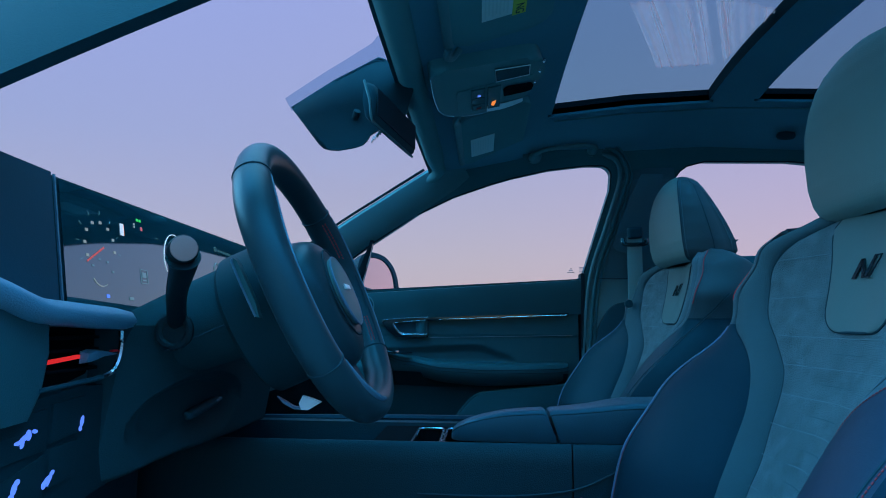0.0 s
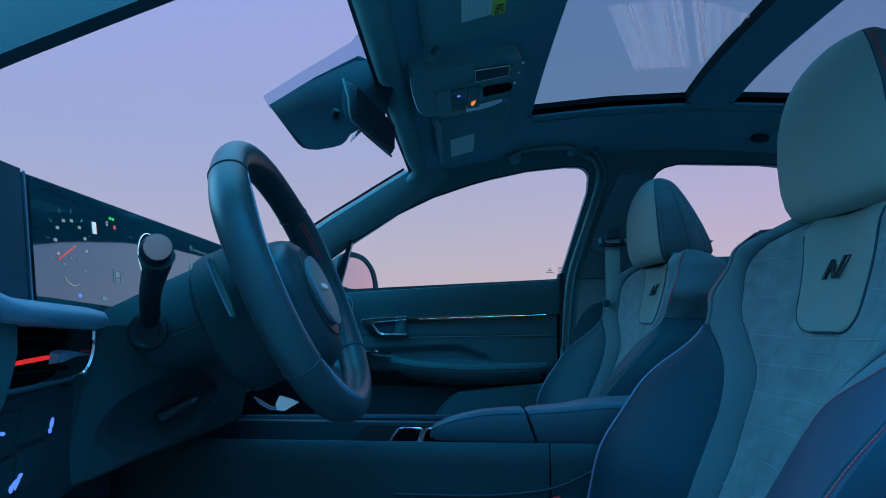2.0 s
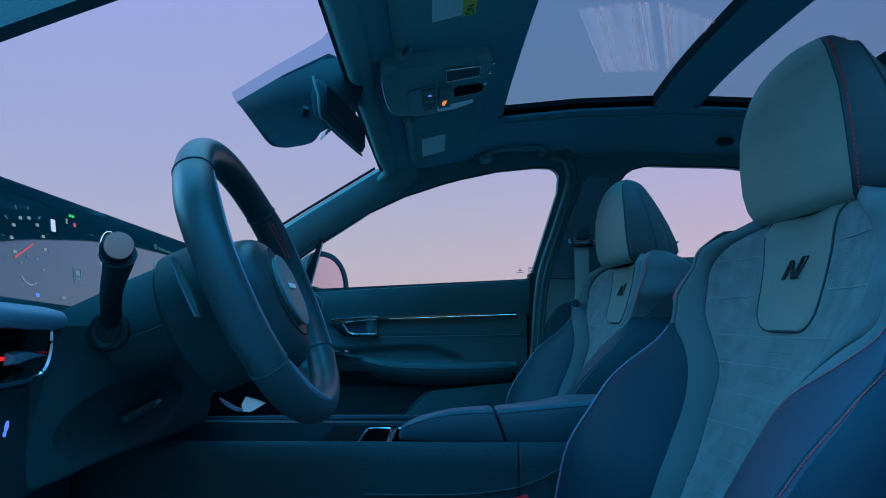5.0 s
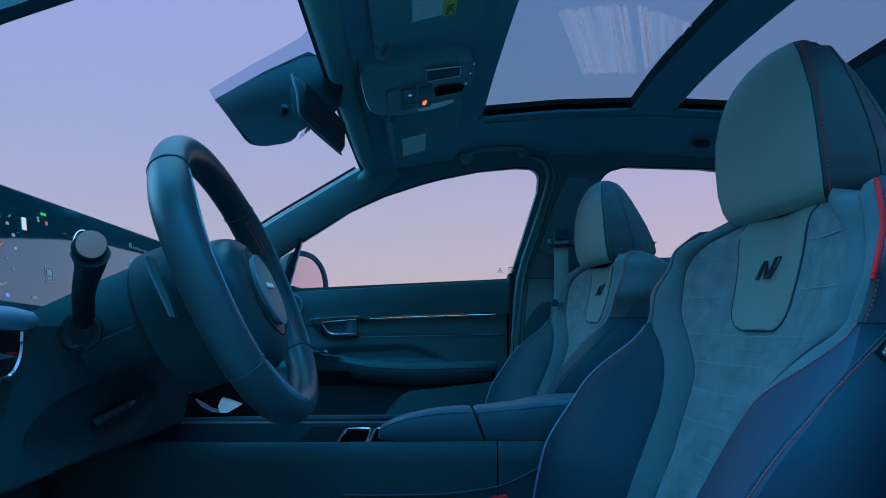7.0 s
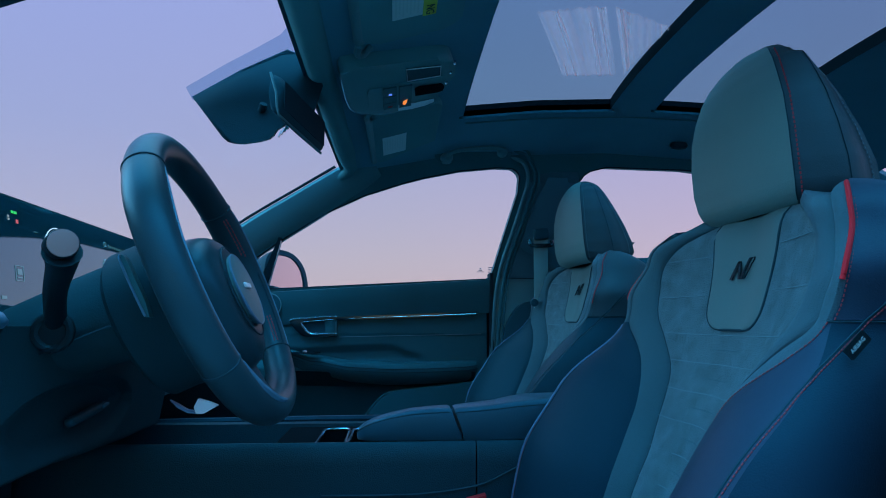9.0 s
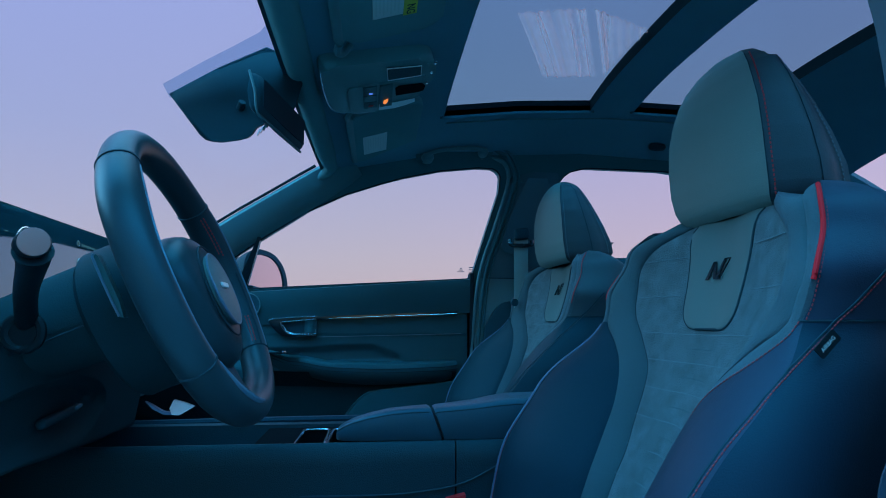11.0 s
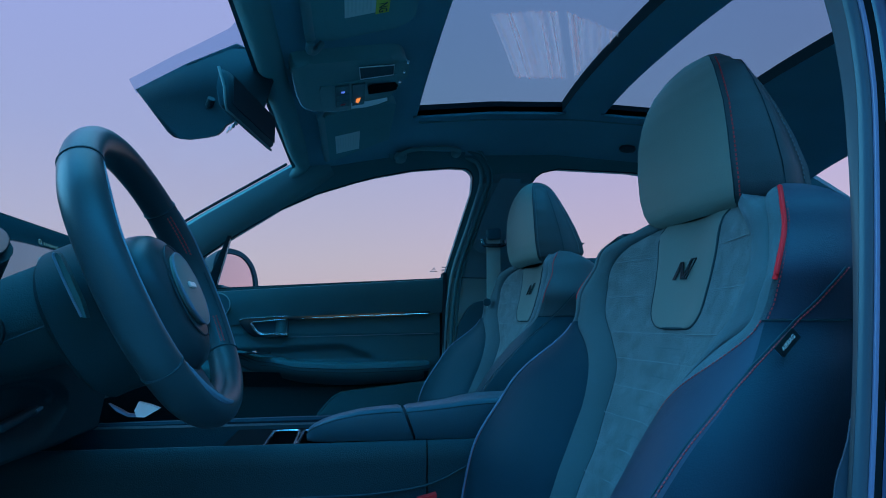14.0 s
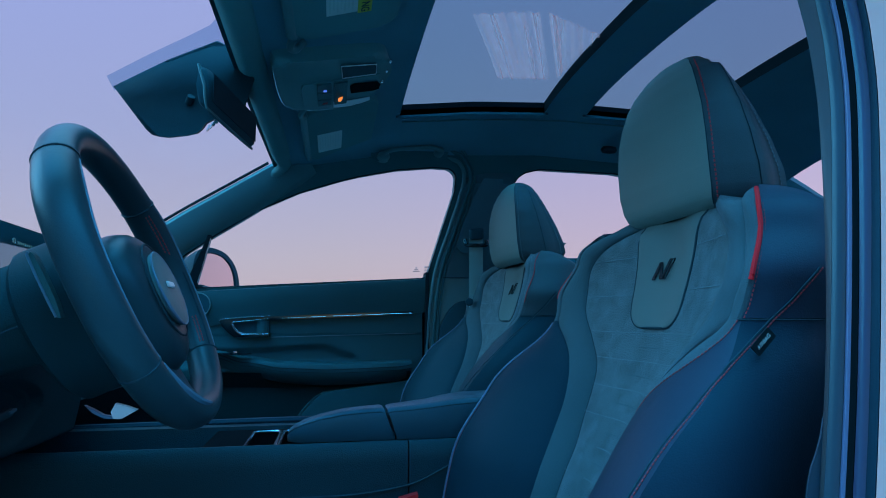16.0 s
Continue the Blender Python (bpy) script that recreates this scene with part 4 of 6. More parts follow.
fc = bpy.data.curves.new("lettering", "FONT")
fc.body, fc.size, fc.align_x, fc.align_y, fc.extrude = "AIRBAG", 0.0052, "CENTER", "CENTER", 0.0002
fc.materials.append(PAPER)
lt = new("lettering", fc)
lt.matrix_world = Matrix.Translation((T0 + T1) / 2 + Vector((0, -0.0019, 0))) @ Matrix((td, Vector((-td.z, 0, td.x)), Vector((0, -1, 0)))).transposed().to_4x4()
bpy.context.view_layer.update()
lt.parent = tag
lt.matrix_parent_inverse = tag.matrix_world.inverted()


# ---- steering wheel ----
TILT = radians(24.3)
WC = Vector((-0.1777, SY, 0.8793))
WN = Vector((math.cos(TILT), 0, math.sin(TILT)))    # towards the driver
WU = Vector((-WN.z, 0, WN.x))                       # up in the wheel's plane
WS = Vector((0, 1, 0))
WR = 0.1745


def rim_r(a):
    """Radius of the rim's middle line; slightly flat at the bottom. a: 0 at the top."""
    return WR * (1 - 0.03 * max(0, -math.cos(a) - 0.8) / 0.2)


def wheel(a, r, out=0.0):
    return WC + WU * (r * math.cos(a)) + WS * (r * math.sin(a)) + WN * out


def on_rim(a, t, fat=1.0):
    """A place on the rim's skin: t 0 outwards, 90 towards the driver."""
    thick = 1 + 0.10 * math.exp(-((abs(math.degrees(a)) - 62) / 16) ** 2)
    return wheel(a, rim_r(a) + 0.0180 * fat * thick * math.cos(t), 0.0205 * fat * thick * math.sin(t))


def rim_piece(a0, a1, fat=1.0, n=48):
    return loft([[on_rim(a, 2 * math.pi * k / 20, fat) for k in range(20)] for a in frange(a0, a1, n)])


sw_ = thing("steering_wheel", tuple(WC), "dark leather steering wheel with round hub and red stitching", "steering wheel")
d2 = radians
part("rim_top", rim_piece(d2(-47), d2(47)), WHEEL, sw_, "smooth dark blue leather rim")
for s in (1, -1):
    part("rim_side", rim_piece(s * d2(47.5), s * d2(126)), WHEEL, sw_, "dark blue leather grip")
part("rim_bottom", rim_piece(d2(126.5), d2(233.5)), WHEEL, sw_)
for a in (47.25, -47.25, 126.25, -126.25):
    part("rim_seam", tube([on_rim(d2(a), 2 * math.pi * k / 24, 0.985) for k in range(24)], 0.0016, 5, closed=True), STITCH_DARK, sw_)
for s in (1, -1):
    for a0, a1 in ((50, 72), (108, 124)):
        part("stitching", stitches([on_rim(s * d2(a), d2(150)) + WN * 0.0003 for a in frange(a0, a1, 12)], 0.005, 0.0009), STITCH, sw_, "red stitching")
        part("stitching", stitches([on_rim(s * d2(a), d2(162)) + WN * 0.0003 for a in frange(a0, a1, 12)], 0.005, 0.0009), STITCH, sw_, "red stitching")
    part("inner_trim", tube([on_rim(s * d2(a), d2(128), 1.0) for a in frange(84, 126, 20)], 0.0014, 6), STITCH_DARK, sw_)
# thin pale tubes added in place of the highlight on the rim
for s in (1, -1):
    part("rim_ridge", tube([on_rim(s * d2(a), d2(97), 0.99) for a in frange(50, 126, 36)], lambda k: 0.0007 + 0.0011 * math.sin(math.pi * min(1, 0.15 + k)), 6), LEDGE, sw_, "pale line painted as the rim's highlight")
part("lower_trim", tube([on_rim(d2(a), d2(100), 0.985) for a in frange(184, 231, 40)], lambda k: 0.0010 + 0.0036 * math.sin(math.pi * (0.08 + 0.9 * k)), 8), LEDGE, sw_, "satin silver lower rim trim")


def hub(a, r, out=0.0):
    """As wheel(), round the emblem, which sits below the rim's middle."""
    return wheel(a, r, out) - WU * 0.022


def hub_loop(k, out):
    pts = []
    for i in range(40):
        a = 2 * math.pi * i / 40
        r = 0.080 + 0.006 * math.cos(2 * a) - 0.006 * math.cos(3 * a)
        pts.append(hub(a, r * k, out))
    return pts


part("hub_pad", loft([hub_loop(0.90, -0.050), hub_loop(1.02, -0.03), hub_loop(1.03, -0.012), hub_loop(1.0, -0.002), hub_loop(0.95, 0.007), hub_loop(0.85, 0.014), hub_loop(0.65, 0.019), hub_loop(0.3, 0.021)]), WHEEL, sw_, "black airbag cover")
part("hub_seam", tube([hub(2 * math.pi * i / 48, 0.056 + 0.003 * math.cos(4 * math.pi * i / 48), 0.0190) for i in range(48)], 0.0012, 5, closed=True), STITCH_DARK, sw_)
part("emblem", disc(hub(0, 0, 0.0225), WN, 0.046, 0.006, 40, 0.0015), PLASTIC_TEAL, sw_, "grey round emblem plate")
part("emblem_ring", tube([hub(2 * math.pi * i / 48, 0.0465, 0.0245) for i in range(48)], 0.0013, 6, closed=True), LEDGE, sw_, "satin emblem ring")
part("emblem_arc", tube([hub(d2(a), 0.0465, 0.0250) for a in frange(175, 290, 32)], lambda k: 0.0006 + 0.0017 * math.sin(math.pi * k), 8), LEDGE, sw_, "satin chrome lower arc")
part("emblem_mark", box(*hub(0.0, 0.004, 0.0268), 0.003, 0.026, 0.007, 0.0008, 1, (0, -24.3, 0)), SILVER, sw_, "silver emblem bar")
for a, w0 in ((90, 0.030), (-90, 0.030), (180, 0.034)):
    a = d2(a)
    t = (-WU * math.sin(a) + WS * math.cos(a))
    lps = []
    for r, f, o in ((0.055, 1.0, -0.02), (0.10, 0.85, -0.016), (0.14, 0.75, -0.010), (0.165, 0.95, -0.002)):
        c = wheel(a, r, o)
        lps.append([c + t * w0 * f + WN * 0.004, c + t * w0 * f * 0.6 + WN * 0.010, c - t * w0 * f * 0.6 + WN * 0.010, c - t * w0 * f + WN * 0.004, c - t * w0 * f - WN * 0.010, c + t * w0 * f - WN * 0.010])
    part("spoke", loft(lps), PLASTIC_DARK, sw_)
for s in (-1, 1):
    base = Vector((-0.225, SY + s * 0.132, 0.866))
    PU = Vector((-0.47, 0, 0.883))
    blade_ = [(-0.010, -0.034), (-0.004, -0.036), (0.001, -0.02), (0.003, 0.01), (0.003, 0.030), (0.000, 0.035), (-0.005, 0.034), (-0.008, 0.01)]
    pdl = part("shift_paddle", slab([(v * 0.55, h) for v, h in blade_], base, Vector((0.883, 0, 0.47)), PU, 0.010 * s), PLASTIC, sw_, "dark shift paddle")
    part("paddle_edge", tube([base + Vector((0.883, 0, 0.47)) * (v * 0.55) + PU * h + Vector((0, -0.001 if s < 0 else 0.001, 0)) for v, h in ((-0.0095, -0.033), (-0.0095, -0.015), (-0.0085, 0.01), (-0.006, 0.033), (-0.002, 0.035))], 0.0014, 6), LEDGE, pdl, "pale paddle edge")

# ---- steering column, stalk ----
col = thing("steering_column", (-0.30, SY, 0.80), "black steering column shroud behind the wheel", "steering column")


def shroud_loop(back, r, low=1.15):
    c = WC - WN * back
    return [c + (WU * math.cos(a) * (0.85 if math.cos(a) > 0 else low) + WS * math.sin(a)) * r for a in (2 * math.pi * i / 36 for i in range(36))]


part("switch_pod", loft([shroud_loop(0.030, 0.070), shroud_loop(0.036, 0.086), shroud_loop(0.060, 0.092), shroud_loop(0.098, 0.092), shroud_loop(0.104, 0.086)]), POD, col, "black switch pod")
part("shroud", loft([shroud_loop(0.104, 0.082, 0.70), shroud_loop(0.14, 0.082, 0.55), shroud_loop(0.20, 0.080, 0.48), shroud_loop(0.26, 0.078, 0.45)]), KNEE, col, "dark blue column shroud")
part("shroud_seam", tube([WC - WN * (0.106 + 0.012 * k) + WS * (-0.0835 - 0.001 * k) + WU * (-0.012) for k in frange(0, 10, 10)], 0.0012, 5), STITCH_DARK, col)
blade = [(-0.2035, 0.7265), (-0.2005, 0.7190), (-0.192, 0.7185), (-0.175, 0.7285), (-0.186, 0.733), (-0.199, 0.7365)]
part("adjuster_blade", slab(blade, (0, 0.786, 0), (1, 0, 0), (0, 0, 1), 0.006, 0.0), SILVER, col, "bright silver blade under the column")
crescent = [(-0.232, 0.735), (-0.223, 0.726), (-0.210, 0.7195), (-0.2008, 0.7190), (-0.2035, 0.7225), (-0.211, 0.7235), (-0.222, 0.730)]
part("adjuster_arm", slab(crescent, (0, 0.786, 0), (1, 0, 0), (0, 0, 1), 0.006, 0.0), PIPING, col, "blue-grey curved arm of the adjuster")

stalk = thing("indicator_stalk", (-0.332, 0.72, 0.807), "black indicator stalk with a grey end cap", "indicator stalk")
BASE, TIP = Vector((-0.317, 0.683, 0.816)), Vector((-0.2497, 0.5545, 0.896))
part("boot", tube([BASE + Vector((0.003, -0.013, 0.002)) + Vector((math.cos(a) * 0.0175, 0, math.sin(a) * 0.0175)) for a in (2 * math.pi * i / 24 for i in range(24))], 0.0048, 8, closed=True), STALK, stalk, "round rubber boot")
part("boot_plate", disc(BASE + Vector((0.003, -0.011, 0.002)), (0, 1, 0), 0.0175, 0.006, 28), STALK, stalk)
sp = curve([BASE + Vector((-0.004, 0.02, -0.004)), BASE + Vector((0.004, -0.01, 0.014)), BASE.lerp(TIP, 0.45) + Vector((-0.004, 0, 0.006)), BASE.lerp(TIP, 0.8), TIP - (TIP - BASE).normalized() * 0.014], 16)
part("arm", tube(sp, lambda k: 0.0115 - 0.002 * math.sin(k * math.pi) + 0.0045 * k * k, 16), STALK, stalk)
ax_ = Vector((0.58, -0.82, 0.06)).normalized()
part("knob", disc(TIP - ax_ * 0.012, ax_, 0.0134, 0.024, 32, 0.003), STALK, stalk, "black rotary knob")
part("end_cap", disc(TIP, ax_, 0.0122, 0.003, 32, 0.001), CAP_GREY, stalk, "pale grey end cap")
part("knob_mark", box(*(TIP + Vector((-0.012, 0.02, -0.016))), 0.004, 0.002, 0.010), STITCH_PALE, stalk)

# ---- dashboard ----
dash = thing("dashboard", (-0.55, CY, 0.60), "dark soft-touch dashboard across the car", "dashboard")
prof = [(-0.98, 0.82), (-0.80, 0.865), (-0.55, 0.862), (-0.47, 0.838), (-0.42, 0.822), (-0.395, 0.80), (-0.395, 0.76), (-0.43, 0.68), (-0.60, 0.64), (-0.95, 0.62)]
part("body", loft([[(x, y, z) for x, z in prof] for y in (0.475, 0.70, 1.0, 1.5, 1.82)]), DASH, dash)


def knee_x(y, z):
    fall = max(0.0, (0.715 - y) / 0.075)
    return -0.352 + 0.030 * math.exp(-((y - 0.80) / 0.16) ** 2) - (0.80 - z) * 0.16 + 0.02 * max(0, (z - 0.80)) / 0.06 - 0.022 * min(1.6, fall) ** 2


def in_recess(y, z):
    """1 inside the almond-shaped scoop, 0 outside; a crisp upper rim, a soft lower one."""
    top = eased(y, [(0.664, 0.706), (0.670, 0.724), (0.692, 0.746), (0.734, 0.759), (0.797, 0.765), (0.879, 0.756), (0.965, 0.731), (0.985, 0.705)])
    low_ = eased(y, [(0.664, 0.690), (0.714, 0.665), (0.770, 0.667), (0.824, 0.670), (0.925, 0.673), (0.985, 0.705)])
    if not 0.664 < y < 0.985:
        return 0.0
    k = max(0.0, min(1.0, (top - z) / 0.009)) * max(0.0, min(1.0, (z - low_) / 0.030)) * min(1.0, (y - 0.664) / 0.012)
    return k * k * (3 - 2 * k)


def knee_point(y, k):
    """k 0 at the slanting lower edge, 1 at the top; two nested steps make the scoop."""
    low_ = straight(y, [(0.618, 0.648), (0.66, 0.650), (0.72, 0.660), (0.77, 0.663), (0.855, 0.658), (1.01, 0.645), (1.14, 0.643)])
    z = low_ + (0.824 - low_) * k
    inner = in_recess(0.806 + (y - 0.806) * 1.22, 0.712 + (z - 0.716) * 1.30)
    return (knee_x(y, z) - 0.014 * in_recess(y, z) - 0.008 * inner - 0.020 * max(0.0, 1 - k * 14) ** 2, y, z)


kb = sheet(knee_point, frange(0.646, 1.14, 150), frange(0, 1, 150), thick=(-0.06, 0, 0))
part("knee_panel", kb, KNEE, dash, "dark knee panel with a scooped recess")
lv = box(knee_x(0.83, 0.714) - 0.013, 0.828, 0.7135, 0.012, 0.088, 0.011, 0.005, 3, (7, 0, 0))
part("release_lever", lv, PLASTIC_DARK, dash, "black release lever")
part("lever_tip", box(knee_x(0.865, 0.718) - 0.006, 0.864, 0.7195, 0.008, 0.016, 0.004, 0.0015, 2, (10, 0, 0)), LEDGE, dash, "pale lever tip")
part("lower_panel", box(-0.56, 0.80, 0.57, 0.06, 0.42, 0.12, 0.02), PLASTIC_DARK, dash)
part("end_cap", loft([[(x, y, z) for x, z in ((-0.60, 0.86), (-0.44, 0.862), (-0.375, 0.848), (-0.362, 0.82), (-0.366, 0.76), (-0.40, 0.66), (-0.60, 0.66))] for y in (0.445, 0.452, 0.505)]), LEATHER, dash, "blue-grey dash end panel")

# ---- display, tilted back so that it mirrors the far window ----
cl = thing("instrument_display", (-0.43, 0.95, 0.83), "wide dark instrument display with lit dials", "display")
TD = radians(9)
DN = Vector((math.cos(TD), 0, math.sin(TD)))
DU = Vector((-math.sin(TD), 0, math.cos(TD)))
DO = Vector((-0.4205, 0.0, 0.906))


DA = Vector((-0.0437, 1, 0)).normalized()


def on_screen(y, z, lift=0.0):
    """Place on the display for a car-wide y and a height z."""
    return DO + Vector((-0.0437 * (y - 0.65), y, 0)) + DU * ((z - 0.906) / math.cos(TD)) + DN * lift


part("housing", slab(rounded(0.90, 0.156, 0.010), on_screen(0.948, 0.9055, -0.026), DA, DU, 0.026, 0.003), POD, cl, "black display housing")
part("screen_glass", slab([(-0.362, -0.070), (0.40, -0.070), (0.40, 0.0795), (-0.362, 0.0790)], on_screen(0.985, 0.902, 0.0005), DA, DU, 0.002), SCREEN, cl, "glossy display glass")
part("edge_strip", slab([(-0.001, -0.072), (0.001, -0.072), (0.001, 0.079), (-0.001, 0.079)], on_screen(0.6175, 0.906, 0.0), DA, DU, 0.0022), LEDGE, cl, "pale vertical edge strip")
part("inner_bezel", slab([(-0.052, -0.060), (0.052, -0.060), (0.052, 0.0795), (-0.052, 0.082)], on_screen(0.558, 0.906, 0.0), DA, DU, 0.003), BEZEL, cl, "dark blue side bezel")


def lit(name, y, z, w, h, mat, turn=0.0, label=""):
    c, s_ = math.cos(turn), math.sin(turn)
    o = [(a * c - b * s_, a * s_ + b * c) for a, b in ((-w / 2, -h / 2), (w / 2, -h / 2), (w / 2, h / 2), (-w / 2, h / 2))]
    part(name, slab(o, on_screen(y, z, 0.0028), DA, DU, 0.0004), mat, cl, label, smooth=0)


def lit_arc(name, y, z, r, a0, a1, mat, thick=0.0009):
    part(name, tube([on_screen(y + r * math.sin(d2(a)), z + r * math.cos(d2(a)), 0.003) for a in frange(a0, a1, 24)], thick, 4), mat, cl)


for i in range(8):
    a = d2(-118 + i * 31)
    lit("dial_tick", 0.690 + 0.042 * math.sin(a), 0.9155 + 0.040 * math.cos(a), 0.0010, 0.0050, LIT_DIM, -a)
    lit("dial_figure", 0.690 + 0.030 * math.sin(a), 0.9155 + 0.0285 * math.cos(a), 0.0022, 0.0034, LIT_FIGURE)
    lit("dial_figure", 0.6928 + 0.030 * math.sin(a), 0.9155 + 0.0285 * math.cos(a), 0.0020, 0.0034, LIT_FIGURE)
lit("needle", 0.681, 0.905, 0.040, 0.0022, LIT_RED, 0.51, "red needle")
lit("info_box", 0.7417, 0.9428, 0.0085, 0.0150, LIT_WHITE)
lit("info_stripe", 0.7455, 0.9428, 0.0010, 0.0150, LIT_AMBER)
lit("info_line", 0.7410, 0.9395, 0.0050, 0.0012, LIT_BLUE)
lit("green_lamp", 0.7815, 0.9617, 0.0050, 0.0034, LIT_GREEN)
lit("green_lamp", 0.7880, 0.9617, 0.0050, 0.0034, LIT_GREEN)
lit("red_lamp", 0.7906, 0.9512, 0.0046, 0.0050, LIT_RED)
lit("white_lamp", 0.7725, 0.9550, 0.0034, 0.0030, LIT_FIGURE)
lit("white_lamp", 0.7725, 0.9515, 0.0034, 0.0026, LIT_FIGURE)
lit("small_mark", 0.832, 0.9440, 0.008, 0.0016, LIT_DIM)
lit_arc("dial_ring", 0.887, 0.920, 0.037, -125, 60, LIT_WHITE, 0.0007)
lit_arc("small_dial", 0.690, 0.888, 0.020, 150, 235, LIT_FIGURE, 0.0006)
for i in range(4):
    a = d2(-60 + i * 45)
    lit("dial_figure", 0.693 + 0.022 * math.sin(a), 0.882 + 0.018 * math.cos(a), 0.004, 0.0022, LIT_DIM)
for y, z, w, h in ((0.788, 0.8955, 0.017, 0.0008), (0.788, 0.8775, 0.017, 0.0008), (0.7795, 0.8865, 0.0008, 0.018), (0.7965, 0.8865, 0.0008, 0.018), (0.788, 0.8885, 0.010, 0.007), (0.788, 0.8815, 0.010, 0.0016)):
    lit("box_outline", y, z, w, h, LIT_DIM)
lit("blue_mark", 0.700, 0.857, 0.006, 0.004, LIT_BLUE)
lit("small_mark", 0.752, 0.856, 0.010, 0.004, LIT_DIM)
for i in range(9):
    lit("text_bar", 1.060 + 0.0075 * i, 0.9535 - 0.0002 * i, 0.0045, 0.0036 if i % 3 else 0.0050, LIT_DIM)
lit_arc("text_icon", 1.045, 0.955, 0.0040, 0, 350, LIT_DIM, 0.0006)
lit_arc("tyre_outline", 1.044, 0.918, 0.012, 0, 350, LIT_DIM)

# ---- vent, switches ----
vent = thing("air_vent", (-0.37, 0.58, 0.77), "dash air vent with red accent strip and silver edge", "air vent")
lg = []
for p in curve([(-0.368, 0.43, 0.866), (-0.358, 0.47, 0.852), (-0.352, 0.51, 0.838), (-0.352, 0.56, 0.834), (-0.353, 0.62, 0.831), (-0.356, 0.655, 0.829), (-0.360, 0.668, 0.827)], 24):
    k = 1.0 if p.y < 0.64 else max(0.25, (0.672 - p.y) / 0.032)
    lg.append([p + Vector((dx * k, 0, dz * k)) for dx, dz in ((-0.055, 0.013), (-0.01, 0.0125), (0.008, 0.008), (0.014, 0.0), (0.010, -0.008), (0.0, -0.0105), (-0.055, -0.010))])
part("ledge", loft(lg), LEDGE, vent, "soft blue-grey ledge", 75)
part("side_cheek", slab([(0.43, 0.738), (0.520, 0.742), (0.534, 0.765), (0.538, 0.80), (0.538, 0.830), (0.43, 0.845)], (-0.374, 0, 0), (0, 1, 0), (0, 0, 1), 0.014, 0.004), DASH, vent, "smooth dark cheek beside the vent")
# mouth and slats near-black, the vent's inner shade in their colour
part("mouth", slab([(0.505, 0.822), (0.640, 0.822), (0.640, 0.80), (0.629, 0.774), (0.60, 0.767), (0.515, 0.762)], (-0.398, 0, 0), (0, 1, 0), (0, 0, 1), 0.012), VOID, vent, "black vent mouth")
for z in (0.812, 0.800, 0.781):
    part("slat", box(-0.380, 0.570, z, 0.018, 0.112, 0.0035, 0.001), VOID, vent)
part("accent", slab([(0.541, 0.7885), (0.588, 0.7920), (0.588, 0.7955), (0.541, 0.7920)], (-0.369, 0, 0), (0, 1, 0), (0, 0, 1), 0.004), RED_LIT, vent, "glowing red accent strip")
part("vane", loft([[(-0.366, y, z0), (-0.358, y, z0 + 0.002), (-0.356, y, z1 - 0.002), (-0.366, y, z1)] for y, z0, z1 in ((0.5885, 0.7868, 0.7985), (0.598, 0.7868, 0.8005), (0.615, 0.7905, 0.7995), (0.637, 0.7925, 0.7960))]), LEDGE, vent, "satin vane tip")
part("vane_tip", box(-0.360, 0.634, 0.7975, 0.004, 0.008, 0.002), RED, vent)
part("edge", tube(curve([(-0.357, 0.6409, 0.8186), (-0.357, 0.6424, 0.8068), (-0.357, 0.6396, 0.7892), (-0.358, 0.6315, 0.7765), (-0.360, 0.618, 0.7719)], 16), 0.0026, 6), CHROME, vent, "satin silver edge")
part("lower_lip", tube(curve([(-0.360, 0.618, 0.7717), (-0.360, 0.584, 0.7696), (-0.361, 0.529, 0.7667)], 10), 0.0025, 6), PLASTIC_DARK, vent)

bp_ = thing("switch_panel", (-0.37, 0.55, 0.71), "black switch panel with lit blue symbols", "switch panel")
part("panel", slab([(0.49, 0.750), (0.612, 0.764), (0.660, 0.760), (0.664, 0.655), (0.50, 0.630)], (-0.392, 0, 0), (0, 1, 0), (0, 0, 1), 0.016, 0.002), POD, bp_)
for y0, z0, y1, z1 in ((0.498, 0.718, 0.562, 0.726), (0.568, 0.727, 0.614, 0.732), (0.498, 0.664, 0.562, 0.684), (0.568, 0.686, 0.606, 0.69)):
    part("key", slab([(y0, z0 - 0.012), (y1, z0 - 0.008), (y1, z1 + 0.022), (y0, z0 + 0.024)], (-0.376, 0, 0), (0, 1, 0), (0, 0, 1), 0.003, 0.001), POD, bp_, "black rectangular key")


def symbol(pieces):
    """One lit symbol out of small plates (y, z, width, height, turn)."""
    bm = bmesh.new()
    for y, z, w, h, t in pieces:
        c, s_ = math.cos(t), math.sin(t)
        slab([(a * c - b * s_, a * s_ + b * c) for a, b in ((0.56 * w * math.cos(u * math.pi / 6), 0.56 * h * math.sin(u * math.pi / 6)) for u in range(12))], (-0.3728, y, z), (0, 1, 0), (0, 0, 1), 0.0006, bm=bm)
    part("symbol", bm, LIT_BLUE, bp_, "lit blue symbol", smooth=0)


symbol([(0.5330, 0.7260, 0.0128, 0.0048, 0.45), (0.5380, 0.7280, 0.0056, 0.0088, 0.2), (0.5260, 0.7230, 0.0080, 0.0032, 0.0), (0.5310, 0.7210, 0.0040, 0.0064, -0.3), (0.5450, 0.7300, 0.0064, 0.0032, -0.2)])
symbol([(0.6100, 0.7290, 0.0048, 0.0096, -0.2), (0.6080, 0.7220, 0.0040, 0.0048, 0.2)])
